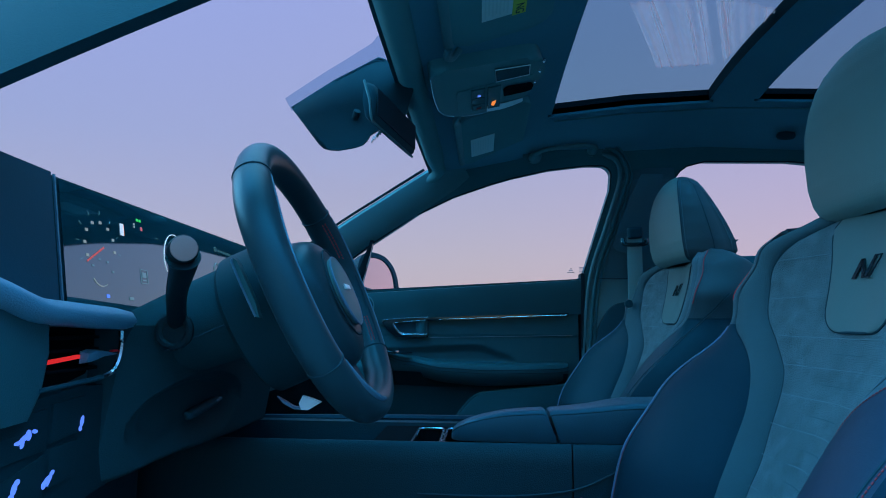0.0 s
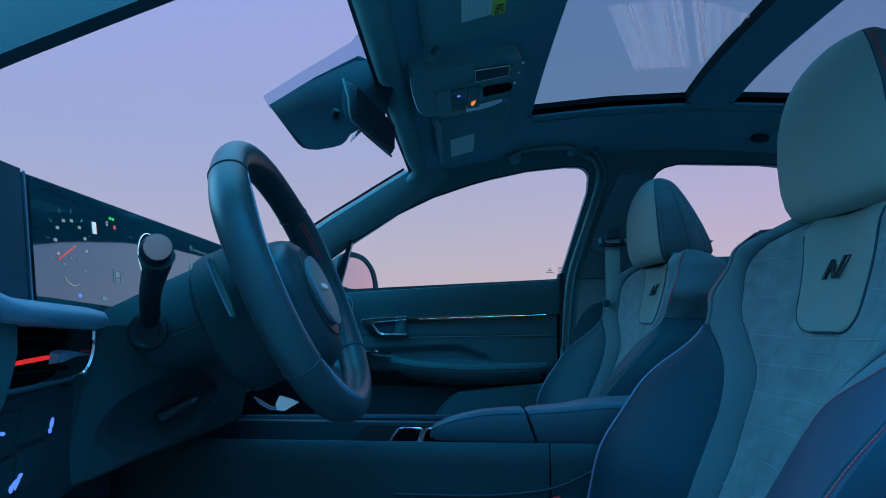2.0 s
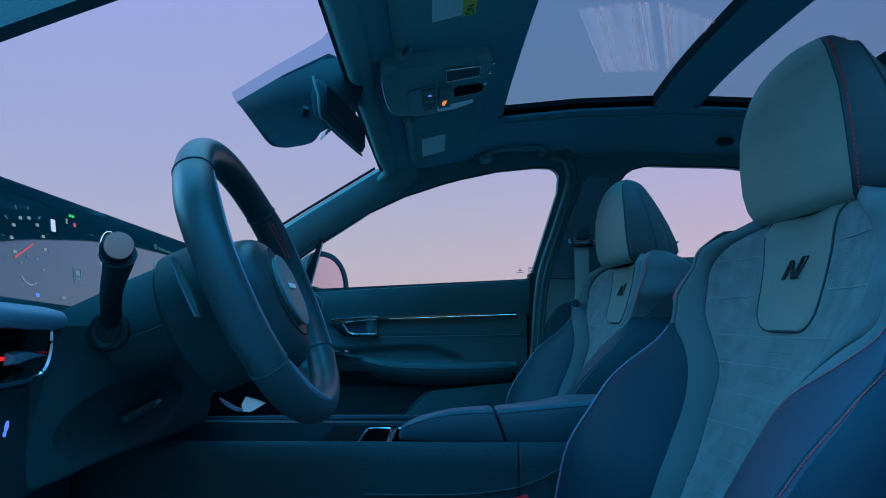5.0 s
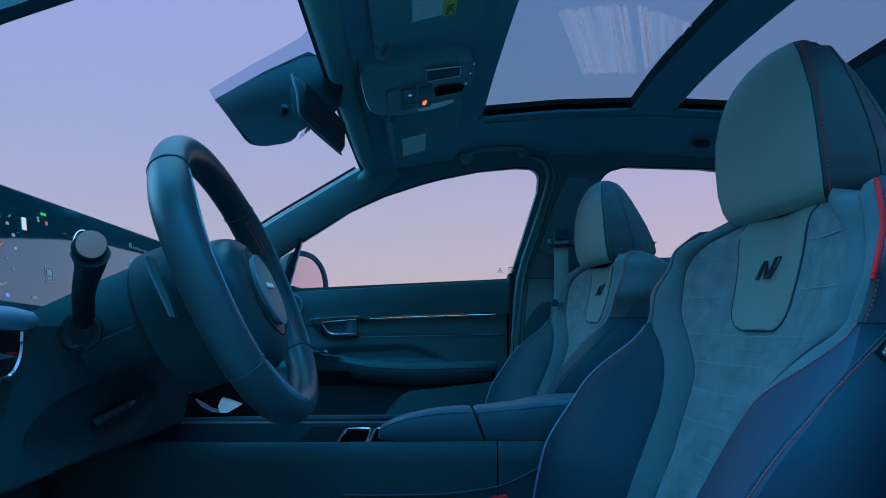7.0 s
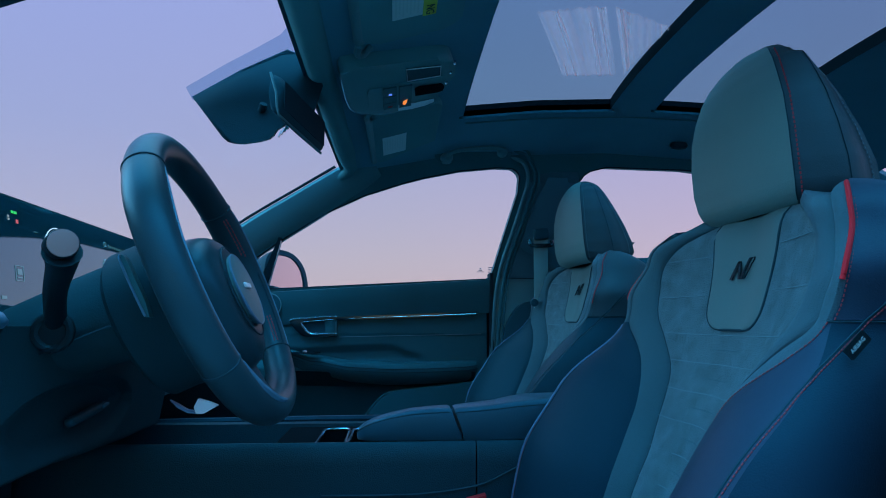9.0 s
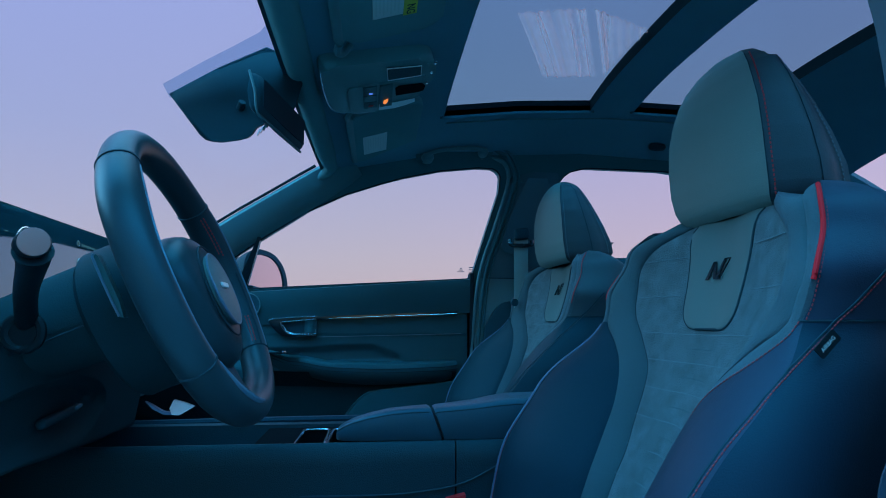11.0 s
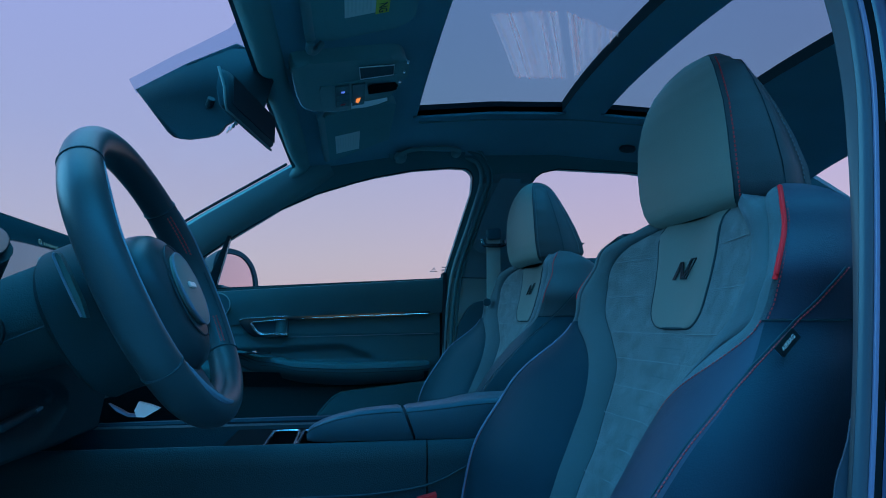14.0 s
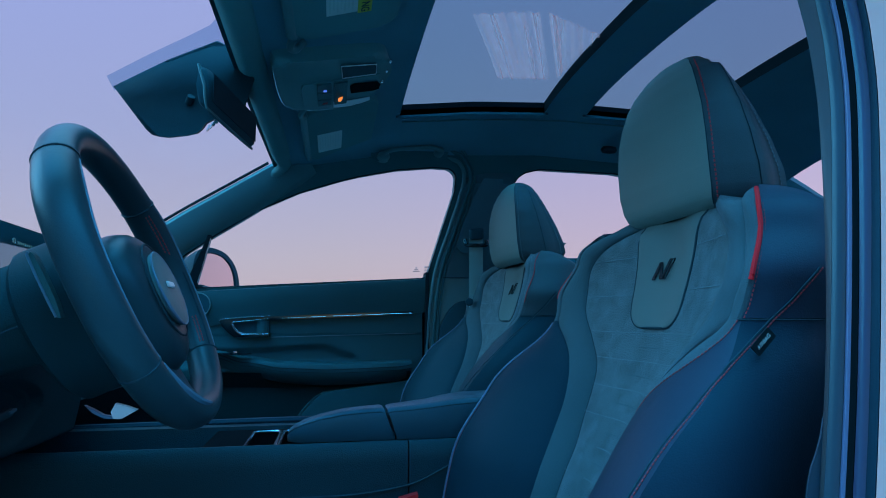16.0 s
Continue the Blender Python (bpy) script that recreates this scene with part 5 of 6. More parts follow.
symbol([(0.5670, 0.6830, 0.0096, 0.0056, 0.4), (0.5620, 0.6790, 0.0048, 0.0064, 0.0), (0.5720, 0.6880, 0.0056, 0.0040, 0.5), (0.5680, 0.6810, 0.0032, 0.0080, -0.4)])
symbol([(0.5260, 0.6850, 0.0056, 0.0112, -0.3), (0.5230, 0.6770, 0.0064, 0.0080, 0.0), (0.5290, 0.6900, 0.0056, 0.0048, 0.1)])

# ---- pedals in the dark footwell ----
pd = thing("pedal", (-0.55, 0.86, 0.29), "metal brake pedal in the dark footwell", "pedal")
part("pad", box(-0.52, 0.86, 0.43, 0.012, 0.10, 0.06, 0.004, 2, (0, -30, 0)), CHROME, pd)
part("arm", tube([(-0.53, 0.86, 0.43), (-0.62, 0.86, 0.56)], 0.009), PLASTIC_DARK, pd)

# ---- centre console ----
con = thing("centre_console", (0.1, CY, 0.29), "dark blue centre console with cup holder tray", "centre console")
pr = [(1.036, 0.30), (1.034, 0.50), (1.031, 0.60), (1.033, 0.626), (1.039, 0.634), (1.046, 0.633), (1.050, 0.59), (1.235, 0.59), (1.240, 0.632), (1.256, 0.634), (1.268, 0.60), (1.27, 0.30)]


def console(x0, x1, n=8):
    return loft([[(x, y + 0.012 * max(0, -x - 0.2), z) for y, z in pr] for x in frange(x0, x1, n)])


part("side_panel", console(-0.80, 0.172, 12), CONSOLE, con, "dark blue side panel")
part("rear_panel", console(0.1745, 0.62), CONSOLE, con)
part("foot_panel", tube(curve([(-0.077, 1.0295, 0.553), (0.016, 1.0295, 0.552), (0.095, 1.0295, 0.554), (0.176, 1.0295, 0.565), (0.231, 1.0295, 0.588), (0.29, 1.0295, 0.618)], 24), 0.0022, 6), STITCH_DARK, con)
part("far_rail", tube(curve([(-0.42, 1.268, 0.632), (-0.1, 1.266, 0.636), (0.1, 1.266, 0.636)], 8), 0.008, 8), LEATHER, con)
WELL = [[(-0.068 + a, 1.128 + b) for a, b in rounded(0.048, 0.150, 0.012, 4)], [(-0.010 + a, 1.128 + b) for a, b in rounded(0.056, 0.150, 0.012, 4)]]
# deck and wells near-black: shade down in the tray is painted
part("tray_deck", holed([(-0.16, 1.051), (0.09, 1.051), (0.09, 1.234), (-0.16, 1.234)], WELL, lambda a, b: (a, b, 0.6265), (0, 0, -0.026)), VOID, con, "tray deck blackened to look unlit")
part("tray_bottom", box(-0.035, 1.143, 0.594, 0.24, 0.180, 0.006), VOID, con, "dark cup holder bottom")
for o in WELL:
    part("tray_rim", tube([(a, b, 0.6275) for a, b in o], 0.0026, 6, closed=True), CHROME, con, "chrome cup holder rim")


def arm_loop(x, z0, z1, w0, w1):
    y0, y1 = CY - w0, CY + w1
    h = z1 - z0
    lean = 0.36 * max(0.0, min(1.0, (x - 0.05) / 0.08)) * max(0.0, min(1.0, (0.23 - x) / 0.09))    # the joint between the lids slants
    return [(a + lean * (z1 - c), b, c) for a, b, c in arm_ring(x, y0, y1, z0, z1, h)]


def arm_ring(x, y0, y1, z0, z1, h):
    flat = straight(x, [(0.0, 0.034), (0.12, 0.042), (0.16, 0.060), (0.21, 0.064), (0.27, 0.096), (0.46, 0.10)])    # level strip on top, wider at the back
    return [(x, y0 + 0.006, z0), (x, y0, z0 + h * 0.3), (x, y0 + 0.0005, z1 - 0.22 * h), (x, y0 + 0.002, z1 - 0.10 * h), (x, y0 + 0.006, z1 - 0.03 * h), (x, y0 + 0.012, z1), (x, y0 + flat, z1), (x, y0 + flat + 0.020, z1 - 0.006), (x, max(y0 + flat + 0.03, y1 - 0.018), z1 - 0.018), (x, max(y0 + flat + 0.04, y1), z1 - 0.026), (x, y1 - 0.006, z0)]


arm = thing("armrest", (0.2, CY, 0.64), "padded dark blue leather armrest in two lids", "armrest")
AF = [(-0.024, 0.6445, 0.08), (-0.021, 0.651, 0.092), (-0.012, 0.659, 0.100), (0.003, 0.667, 0.105), (0.03, 0.6755, 0.107), (0.065, 0.6825, 0.107), (0.10, 0.6855, 0.107), (0.128, 0.6865, 0.107), (0.1335, 0.684, 0.106)]
part("front_lid", loft([arm_loop(x, 0.6335, z, w, 0.045) for x, z, w in AF]), ARM, arm, "rounded front lid")
part("front_piping", tube([(x, CY - w + 0.0018, z - 0.13 * (z - 0.6335)) for x, z, w in AF], 0.0011, 6), STITCH_DARK, arm)
AR = [(0.139, 0.6835, 0.106), (0.145, 0.686, 0.107), (0.18, 0.6885, 0.107), (0.215, 0.692, 0.107), (0.245, 0.696, 0.107), (0.28, 0.699, 0.107), (0.36, 0.701, 0.107), (0.46, 0.700, 0.107)]
part("rear_lid", loft([arm_loop(x, 0.6335, z, w, 0.045) for x, z, w in AR]), ARM, arm, "rear lid")
part("rear_piping", tube([(x, CY - w + 0.0018, z - 0.13 * (z - 0.6335)) for x, z, w in AR], 0.0011, 6), STITCH_DARK, arm)
bk = thing("belt_buckle", (0.175, 1.005, 0.53), "red button of a seat belt buckle beside the console", "buckle")
part("button", slab([(-0.030, -0.003), (0.0, 0.004), (0.0, -0.018), (-0.030, -0.018)], (0.184, 1.012, 0.5545), (1, 0, 0), (0, 0, 1), 0.016, 0.0), RED_BUTTON, bk, "red release button")
part("case", box(0.182, 1.010, 0.522, 0.05, 0.022, 0.03, 0.004), PLASTIC_DARK, bk)

# ---- passenger door ----
door = thing("passenger_door", (0.0, 1.86, 0.32), "closed dark car door with chrome strip and padded armrest", "car door")


def belt(x):
    return 0.9405 + 0.0655 * x + 0.004


def crease(x):
    """Height of the chrome strip along the door."""
    return 0.8445 + 0.040 * x - 0.012 * max(0, -x - 0.137) / 0.137


up = sheet(lambda x, k: (x, 1.846 + 0.022 * abs(k - 0.25) ** 1.5 + (0.05 * (0.06 - k) / 0.06 if k < 0.06 else 0), crease(x) + (belt(x) - crease(x)) * (1 - k)), frange(-0.42, 0.332, 24), [0, 0.015, 0.03, 0.06, 0.1, 0.2, 0.35, 0.5, 0.7, 0.85, 1.0], thick=(0, 0.03, 0))
part("upper_trim", up, DOOR, door, "dark green-black upper trim")
def mid_y(x, z):
    rec = max(0.0, min(1.0, (z - 0.690) / 0.030)) * max(0.0, min(1.0, (table(x, [(-0.26, 0.757), (0.02, 0.768), (0.09, 0.745), (0.145, 0.712)]) - z) / 0.026))
    return 1.866 + 0.016 * rec * rec * (3 - 2 * rec) + (0.002 if z < 0.792 else 0)


part("mid_trim", sheet(lambda x, k: (x, mid_y(x, 0.662 + (crease(x) - 0.662) * k), 0.662 + (crease(x) - 0.662) * k), frange(-0.42, 0.318, 60), frange(0, 1, 44), thick=(0, 0.04, 0)), DOOR, door, "padded middle trim with a scooped recess")
part("trim_stitch", tube([(x, 1.8645, 0.7845 + 0.022 * (x + 0.13)) for x in frange(-0.129, 0.30, 20)], 0.0009, 5), STITCH_PALE, door)
# shade of the lower door is put into its colour
part("lower_trim", sheet(lambda x, k: (x, 1.876 + 0.004 * k, 0.69 - 0.40 * k), frange(-0.42, 0.315, 12), frange(0, 1, 8), thick=(0, 0.02, 0)), DOOR_SHADE, door)
part("gloss_strip", slab([(x, crease(x) + 0.0055) for x in frange(-0.137, 0.285, 16)] + [(0.2885, crease(0.285) + 0.001)] + [(x, crease(x) - 0.0045) for x in frange(0.285, -0.137, 16)], (0, 1.858, 0), (1, 0, 0), (0, 0, 1), 0.008, 0.002), GLOSS, door, "gloss black strip")
part("chrome_line", tube([(x, 1.8495, crease(x) - 0.001) for x in frange(-0.10, 0.283, 24)], 0.0010, 6), CHROME, door, "thin chrome line")
bezel_in = [(-0.240, 0.8255), (-0.236, 0.8285), (-0.140, 0.8375), (-0.1385, 0.7955), (-0.205, 0.7955), (-0.221, 0.800)]
hb_ = [(-0.276, 0.832), (-0.262, 0.8375), (-0.20, 0.842), (-0.134, 0.8455), (-0.134, 0.838), (-0.20, 0.8345), (-0.238, 0.829), (-0.243, 0.824), (-0.232, 0.806), (-0.222, 0.797), (-0.206, 0.7935), (-0.134, 0.7935), (-0.134, 0.7855), (-0.212, 0.7845), (-0.235, 0.787), (-0.252, 0.800), (-0.268, 0.818)]
part("handle_bezel", slab(hb_, (0, 1.862, 0), (1, 0, 0), (0, 0, 1), 0.012, 0.003), GLOSS, door, "gloss black handle surround")
part("bezel_chrome", tube(curve([(-0.274, 1.849, 0.833), (-0.262, 1.849, 0.8375), (-0.20, 1.849, 0.842), (-0.134, 1.849, 0.8455)], 16), 0.0024, 6), CHROME, door, "chrome upper edge")
part("bezel_chrome", tube(curve([(-0.238, 1.849, 0.828), (-0.240, 1.849, 0.822), (-0.230, 1.849, 0.806), (-0.218, 1.849, 0.796), (-0.200, 1.849, 0.7935), (-0.136, 1.849, 0.7935)], 20), 0.0018, 6), CHROME, door, "chrome inner edge")
part("bezel_loop", tube([(a, 1.8485, b) for a, b in bezel_in], 0.0014, 6, closed=True), CHROME, door, "chrome bezel loop")
part("handle_cup", slab([(-0.240, 0.826), (-0.134, 0.838), (-0.134, 0.793), (-0.210, 0.793)], (0, 1.8645, 0), (1, 0, 0), (0, 0, 1), 0.003), PLASTIC_DARK, door)
part("pull_lever", sheet(lambda x, k: (x, 1.861 - 0.010 * math.sin(math.pi * (x + 0.172) / 0.038), 0.7945 + 0.043 * k), frange(-0.172, -0.136, 8), frange(0, 1, 3), thick=(0, 0.006, 0)), DOOR, door, "door pull lever")
arml, pipe = [], []
for x in frange(-0.285, 0.282, 30):
    z = table(x, [(-0.285, 0.748), (-0.20, 0.728), (-0.08, 0.7125), (0.05, 0.708), (0.282, 0.7125)])
    h = table(x, [(-0.285, 0.022), (-0.20, 0.030), (0.0, 0.036), (0.25, 0.034), (0.282, 0.024)])
    out_ = table(x, [(-0.285, 0.026), (-0.1, 0.052), (0.2, 0.054), (0.282, 0.038)])
    arml.append([(x, 1.885, z - h * 1.9), (x, 1.872 - out_ * 0.45, z - h * 1.75), (x, 1.872 - out_ * 0.85, z - h * 1.15), (x, 1.872 - out_, z - h * 0.72), (x, 1.872 - out_ - 0.001, z - h * 0.4), (x, 1.872 - out_ * 0.93, z - 0.003), (x, 1.872 - out_ * 0.75, z), (x, 1.885, z + 0.002)])
    pipe.append(Vector((x, 1.872 - out_ - 0.0012, z - h * 0.45)))
part("armrest", loft(arml), DOOR, door, "padded armrest")
part("armrest_seam", tube(pipe, 0.0014, 5), STITCH_DARK, door)
part("armrest_seam", tube([p + Vector((0.004, 0.002, -0.010)) for p in pipe], 0.0012, 5), STITCH_DARK, door)
part("switch_plate", slab([(-0.275, 1.815), (-0.19, 1.800), (-0.18, 1.835), (-0.27, 1.845)], (0, 0, 0.738), (1, 0, 0), (0, 1, 0), 0.004, 0.0), GLOSS, door, "gloss window switch plate")
part("window_switch", box(-0.222, 1.815, 0.744, 0.012, 0.014, 0.006, 0.001), CHROME, door)
# underside of the armrest, painted dark as shaded
part("under_arm", sheet(lambda x, k: (x, 1.835 + 0.045 * k, 0.683 - 0.05 * k + 0.03 * max(0, -x - 0.1)), frange(-0.27, 0.28, 14), frange(0, 1, 6), thick=(0, 0.03, 0)), DOOR_SHADE, door)
pk = [(-0.075, 0.50), (-0.045, 0.560), (-0.005, 0.608), (0.022, 0.624), (0.10, 0.634), (0.20, 0.645), (0.285, 0.654), (0.285, 0.45), (-0.06, 0.45)]
part("pocket", slab(pk, (0, 1.872, 0), (1, 0, 0), (0, 0, 1), 0.035, 0.008, 3), DOOR, door, "dark map pocket")
part("pocket_edge", tube(curve([(-0.06, 1.838, 0.535), (-0.035, 1.838, 0.575), (0.0, 1.838, 0.612), (0.03, 1.838, 0.6235), (0.12, 1.838, 0.635), (0.28, 1.838, 0.652)], 24), 0.0022, 6), PLASTIC, door)
part("speaker_ring", tube([(-0.334 + 0.034 * math.cos(a), 1.844, 0.878 + 0.034 * math.sin(a)) for a in (2 * math.pi * i / 32 for i in range(32))], 0.0020, 6, closed=True), PLASTIC_TEAL, door, "grey speaker ring")
part("speaker_grille", disc((-0.334, 1.846, 0.878), (0, 1, 0), 0.0325, 0.006, 32), PLASTIC_DARK, door, "round black speaker grille")
part("speaker_badge", box(-0.326, 1.8415, 0.8545, 0.028, 0.002, 0.003), SILVER, door, "small silver speaker badge")
part("door_edge", box(0.331, 1.868, 0.66, 0.012, 0.05, 0.64, 0.003), RUBBER, door, "black rear door edge")
part("divider", loft([[(x0, side_y(z) - 0.010, z), (x1, side_y(z) - 0.010, z), (x1, side_y(z) + 0.012, z), (x0, side_y(z) + 0.012, z)] for x0, x1, z in ((-0.392, -0.354, 0.895), (-0.3765, -0.345, 0.930), (-0.316, -0.304, 1.053), (-0.306, -0.297, 1.075))]), GLOSS, door, "slanted black window divider")
# etched glass marks
for x, z, w, h in ((0.300, 0.985, 0.022, 0.002), (0.300, 0.990, 0.012, 0.002), (0.300, 0.995, 0.005, 0.003), (0.334, 0.998, 0.018, 0.003), (0.332, 0.992, 0.014, 0.0015), (0.334, 0.988, 0.018, 0.0015), (0.333, 0.983, 0.016, 0.0015)):
    part("glass_mark", box(x, side_y(z) + 0.027, z, w, 0.001, h), ETCH, door, "small etched glass mark")

# ---- outside mirror ----
om = thing("door_mirror", (-0.33, 2.0, 0.93), "outside door mirror in a dark housing", "door mirror")
mo = [(-0.004, -0.075), (0.0, -0.02), (0.006, 0.035), (0.022, 0.060), (0.05, 0.066), (0.085, 0.055), (0.112, 0.024), (0.126, -0.02), (0.130, -0.075)]
mloop = [(p.x, p.y) for p in curve([(a, b, 0) for a, b in mo], 36)]
mside, mz = Vector((0.60, 0.80, 0)).normalized(), Vector((0, 0, 1))
morg = Vector((-0.372, 1.965, 0.987))


def mirror_at(a, b, c):
    """In the mirror's own axes: across, up, towards the rear."""
    return morg + mside * (a * 1.36) + mz * b + mside.cross(mz) * c


mid_ = (0.064, -0.01)
def mring(f, c):
    return [mirror_at(mid_[0] + (a - mid_[0]) * f, mid_[1] + (b - mid_[1]) * f, c) for a, b in mloop]


part("housing", loft([mring(0.55, -0.11), mring(0.86, -0.08), mring(1.06, -0.03), mring(1.13, 0.0), mring(0.92, 0.002), mring(0.87, -0.010)]), SENSOR, om, "dark rounded mirror housing")
part("glass", loft([mring(0.89, -0.006), mring(0.89, -0.003)]), MIRROR, om, "mirror glass showing the sky")
part("foot", box(-0.36, 1.95, 0.925, 0.06, 0.12, 0.03, 0.008), PLASTIC_DARK, om)

# ---- far centre pillar with belt ----
def bpx(z):
    return straight(z, [(0.32, 0.318), (0.65, 0.322), (0.95, 0.352), (1.12, 0.402), (1.24, 0.421), (1.30, 0.428)])


def far_pillar(k, z):
    return (bpx(z) + k * straight(z, [(0.3, 0.24), (0.95, 0.17), (1.28, 0.15)]), side_y(max(z, 0.93)) - 0.016 - 0.018 * math.sin(min(1, k * 1.6) * math.pi * 0.5) + 0.9 * max(0, z - 1.235), z)


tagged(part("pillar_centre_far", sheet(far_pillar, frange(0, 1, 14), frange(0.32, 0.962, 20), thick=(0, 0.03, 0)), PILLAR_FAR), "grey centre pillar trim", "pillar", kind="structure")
# upper half of the same trim, its dimness painted in
tagged(part("pillar_upper_far", sheet(far_pillar, frange(0, 1, 14), frange(0.963, 1.36, 16), thick=(0, 0.03, 0)), PILLAR_SHADE), "upper centre pillar trim, coloured as if in shade", "pillar", kind="structure")
SEAL = [(0.322, 0.60), (0.326, 0.75), (0.346, 0.961), (0.385, 1.109), (0.413, 1.214), (0.416, 1.260), (0.404, 1.286), (0.384, 1.295), (0.366, 1.300)]
for dx, dy, rad, m_, say in ((0.004, 0.020, 0.0060, PLASTIC_TEAL, "grey door seal beside the pillar"), (0.021, 0.028, 0.0055, PLASTIC, "inner door seal beside the pillar"), (0.033, 0.030, 0.004, PLASTIC, "thin door seal lip beside the pillar")):
    run = [Vector((x + dx * (1 if z < 1.27 else 0.4), side_y(max(z, 0.93)) - dy, z + (dx if z > 1.27 else 0))) for x, z in SEAL]
    tagged(part("trim", tube(curve(run, 48), lambda k, rad=rad: rad * min(1.0, (1.02 - k) * 7), 8), m_), say, "trim", kind="structure")
tagged(part("trim", tube([(bpx(0.96) + 0.02 + 0.15 * k, side_y(0.96) - 0.034, 0.962) for k in frange(0, 1, 6)], 0.0016, 5), STITCH_DARK), "joint between pillar trims", "trim", kind="structure")
tagged(part("pillar_lower_far", sheet(lambda k, z: (bpx(z) + 0.022 + k * 0.20, 1.822 - 0.03 * math.sin(k * math.pi * 0.6), z - (z - 0.32) * 0.14 * max(0, 1 - k / 0.4) ** 2.5), frange(0, 1, 20), frange(0.32, 0.892, 10), thick=(0, 0.03, 0)), PLASTIC_DARK), "dark lower pillar trim", "pillar", kind="structure")
# added sheet, no such panel: the pillar's dark upper part laid on
panel_ = [(0.476, 1.247), (0.451, 1.195), (0.423, 1.115), (0.408, 1.052), (0.424, 1.038), (0.452, 1.032), (0.460, 0.992), (0.535, 0.992), (0.535, 1.247)]
tagged(part("trim", holed(panel_, [], lambda a, b: (a, side_y(b) - 0.041, b), (0, 0.004, 0)), PILLAR_SHADE), "thin added sheet that darkens the upper pillar", "trim", kind="structure")
sb = thing("seat_belt", (0.45, 1.74, 0.85), "grey seat belt hanging from its pillar guide", "seat belt")
part("webbing", sheet(lambda x, z: (x, 1.728 + 0.02 * (1.06 - z) - 0.002 * math.sin((x - 0.44) * 75), z), frange(0.437, 0.478, 6), frange(0.80, 1.075, 10), thick=(0, 0.002, 0)), WEBBING, sb, "grey-green woven webbing")
part("guide", tube(curve([(0.424, 1.728, 1.068), (0.428, 1.722, 1.052), (0.458, 1.720, 1.050), (0.488, 1.724, 1.054), (0.490, 1.73, 1.066)], 14), 0.006, 8), GLOSS, sb, "black belt guide ring")
part("guide_cover", box(0.458, 1.722, 1.084, 0.044, 0.016, 0.034, 0.010, 4, (10, -6, 0)), PLASTIC_DARK, sb, "dark anchor cover")
part("stop_button", disc((0.433, 1.715, 0.885), (0, 1, 0), 0.011, 0.012, 16, 0.002), PLASTIC_DARK, sb)

# ---- roof fittings ----
def under(x, y, drop=0.0):
    """The lower skin of the roof fittings ahead of the glass."""
    return Vector((x, y, 1.283 + 0.29 * x - drop))


RX, RN = Vector((1, 0, 0.29)).normalized(), Vector((0.29, 0, -1)).normalized()


def visor(yin, s, label):
    """A folded sun visor: yin its inner end, s towards its door."""
    v = thing("sun_visor", tuple(under(0.04, yin + s * 0.19, -0.02)), label, "sun visor", group="sun visors")
    w, d = 0.385, 0.168
    o = [(p[0], p[1]) for p in rounded(d, w, 0.028, 5)]
    c = under(0.054, yin + s * w / 2, -0.018)
    bm = slab(o, c, RX, (0, 1, 0), -0.020, 0.0)
    bmesh.ops.bevel(bm, geom=[e for e in bm.edges if abs((e.verts[0].co - e.verts[1].co).dot(RN)) < 1e-4], offset=0.007, segments=3, profile=0.6, affect="EDGES")
    part("blade", bm, VISOR, v, "black cloth visor blade")
    # clip and roll in paler plastic: windscreen light put into the colour
    part("hinge_rod", tube(curve([under(-0.026, yin + s * 0.01, 0.002), under(-0.030, yin - s * 0.012, 0.004), under(-0.022, yin - s * 0.030, 0.0), under(-0.01, yin - s * 0.036, -0.014)], 10), 0.0065, 8), PLASTIC_TEAL, v, "black hinge clip")
    part("front_roll", tube([under(-0.026, yin + s * (0.012 + 0.36 * k), -0.006) for k in frange(0, 1, 10)], 0.010, 10), PLASTIC_TEAL, v, "rounded visor front edge")
    return v


vd = visor(0.962, -1, "folded black sun visor with white and yellow warning label")
vp = visor(1.312, 1, "folded black sun visor with a white paper label")


def sticker(v, y0, y1, x0, x1, mat, name, label=""):
    # flat label on the visor's lower face
    bm = slab([(x0, y0), (x1, y0), (x1, y1), (x0, y1)], Vector((0, 0, 1.283)) + RN * 0.0035, RX, (0, 1, 0), -0.0008)
    return part(name, bm, mat, v, label, smooth=0)


sticker(vd, 0.770, 0.893, 0.028, 0.076, PAPER, "warning_label", "white printed label")
yb = sticker(vd, 0.775, 0.899, 0.0765, 0.098, YELLOW, "label_band", "yellow warning band")
for i in range(7):
    bm = slab([(0.032 + 0.0058 * i, 0.79 + 0.01 * (i % 3)), (0.0345 + 0.0058 * i, 0.79 + 0.01 * (i % 3)), (0.0345 + 0.0058 * i, 0.885 - 0.008 * (i % 2)), (0.032 + 0.0058 * i, 0.885 - 0.008 * (i % 2))], Vector((0, 0, 1.283)) + RN * 0.0045, RX, (0, 1, 0), -0.0004)
    part("print_line", bm, PRINT, vd, smooth=0)
ft = bpy.data.curves.new("lettering", "FONT")
ft.body, ft.size, ft.align_x, ft.align_y, ft.extrude = "NG", 0.019, "RIGHT", "CENTER", 0.0002
ft.materials.append(INK)
wl_ = new("lettering", ft)
wl_.matrix_world = Matrix.Translation(Vector((0, 0, 1.283)) + RX * 0.0872 + Vector((0, 0.896, 0)) + RN * 0.0048) @ Matrix(((0, 1, 0), RX, RN)).transposed().to_4x4()
bpy.context.view_layer.update()
wl_.parent = yb
wl_.matrix_parent_inverse = yb.matrix_world.inverted()
sticker(vp, 1.470, 1.622, 0.000, 0.062, PAPER, "paper_label", "white printed label")
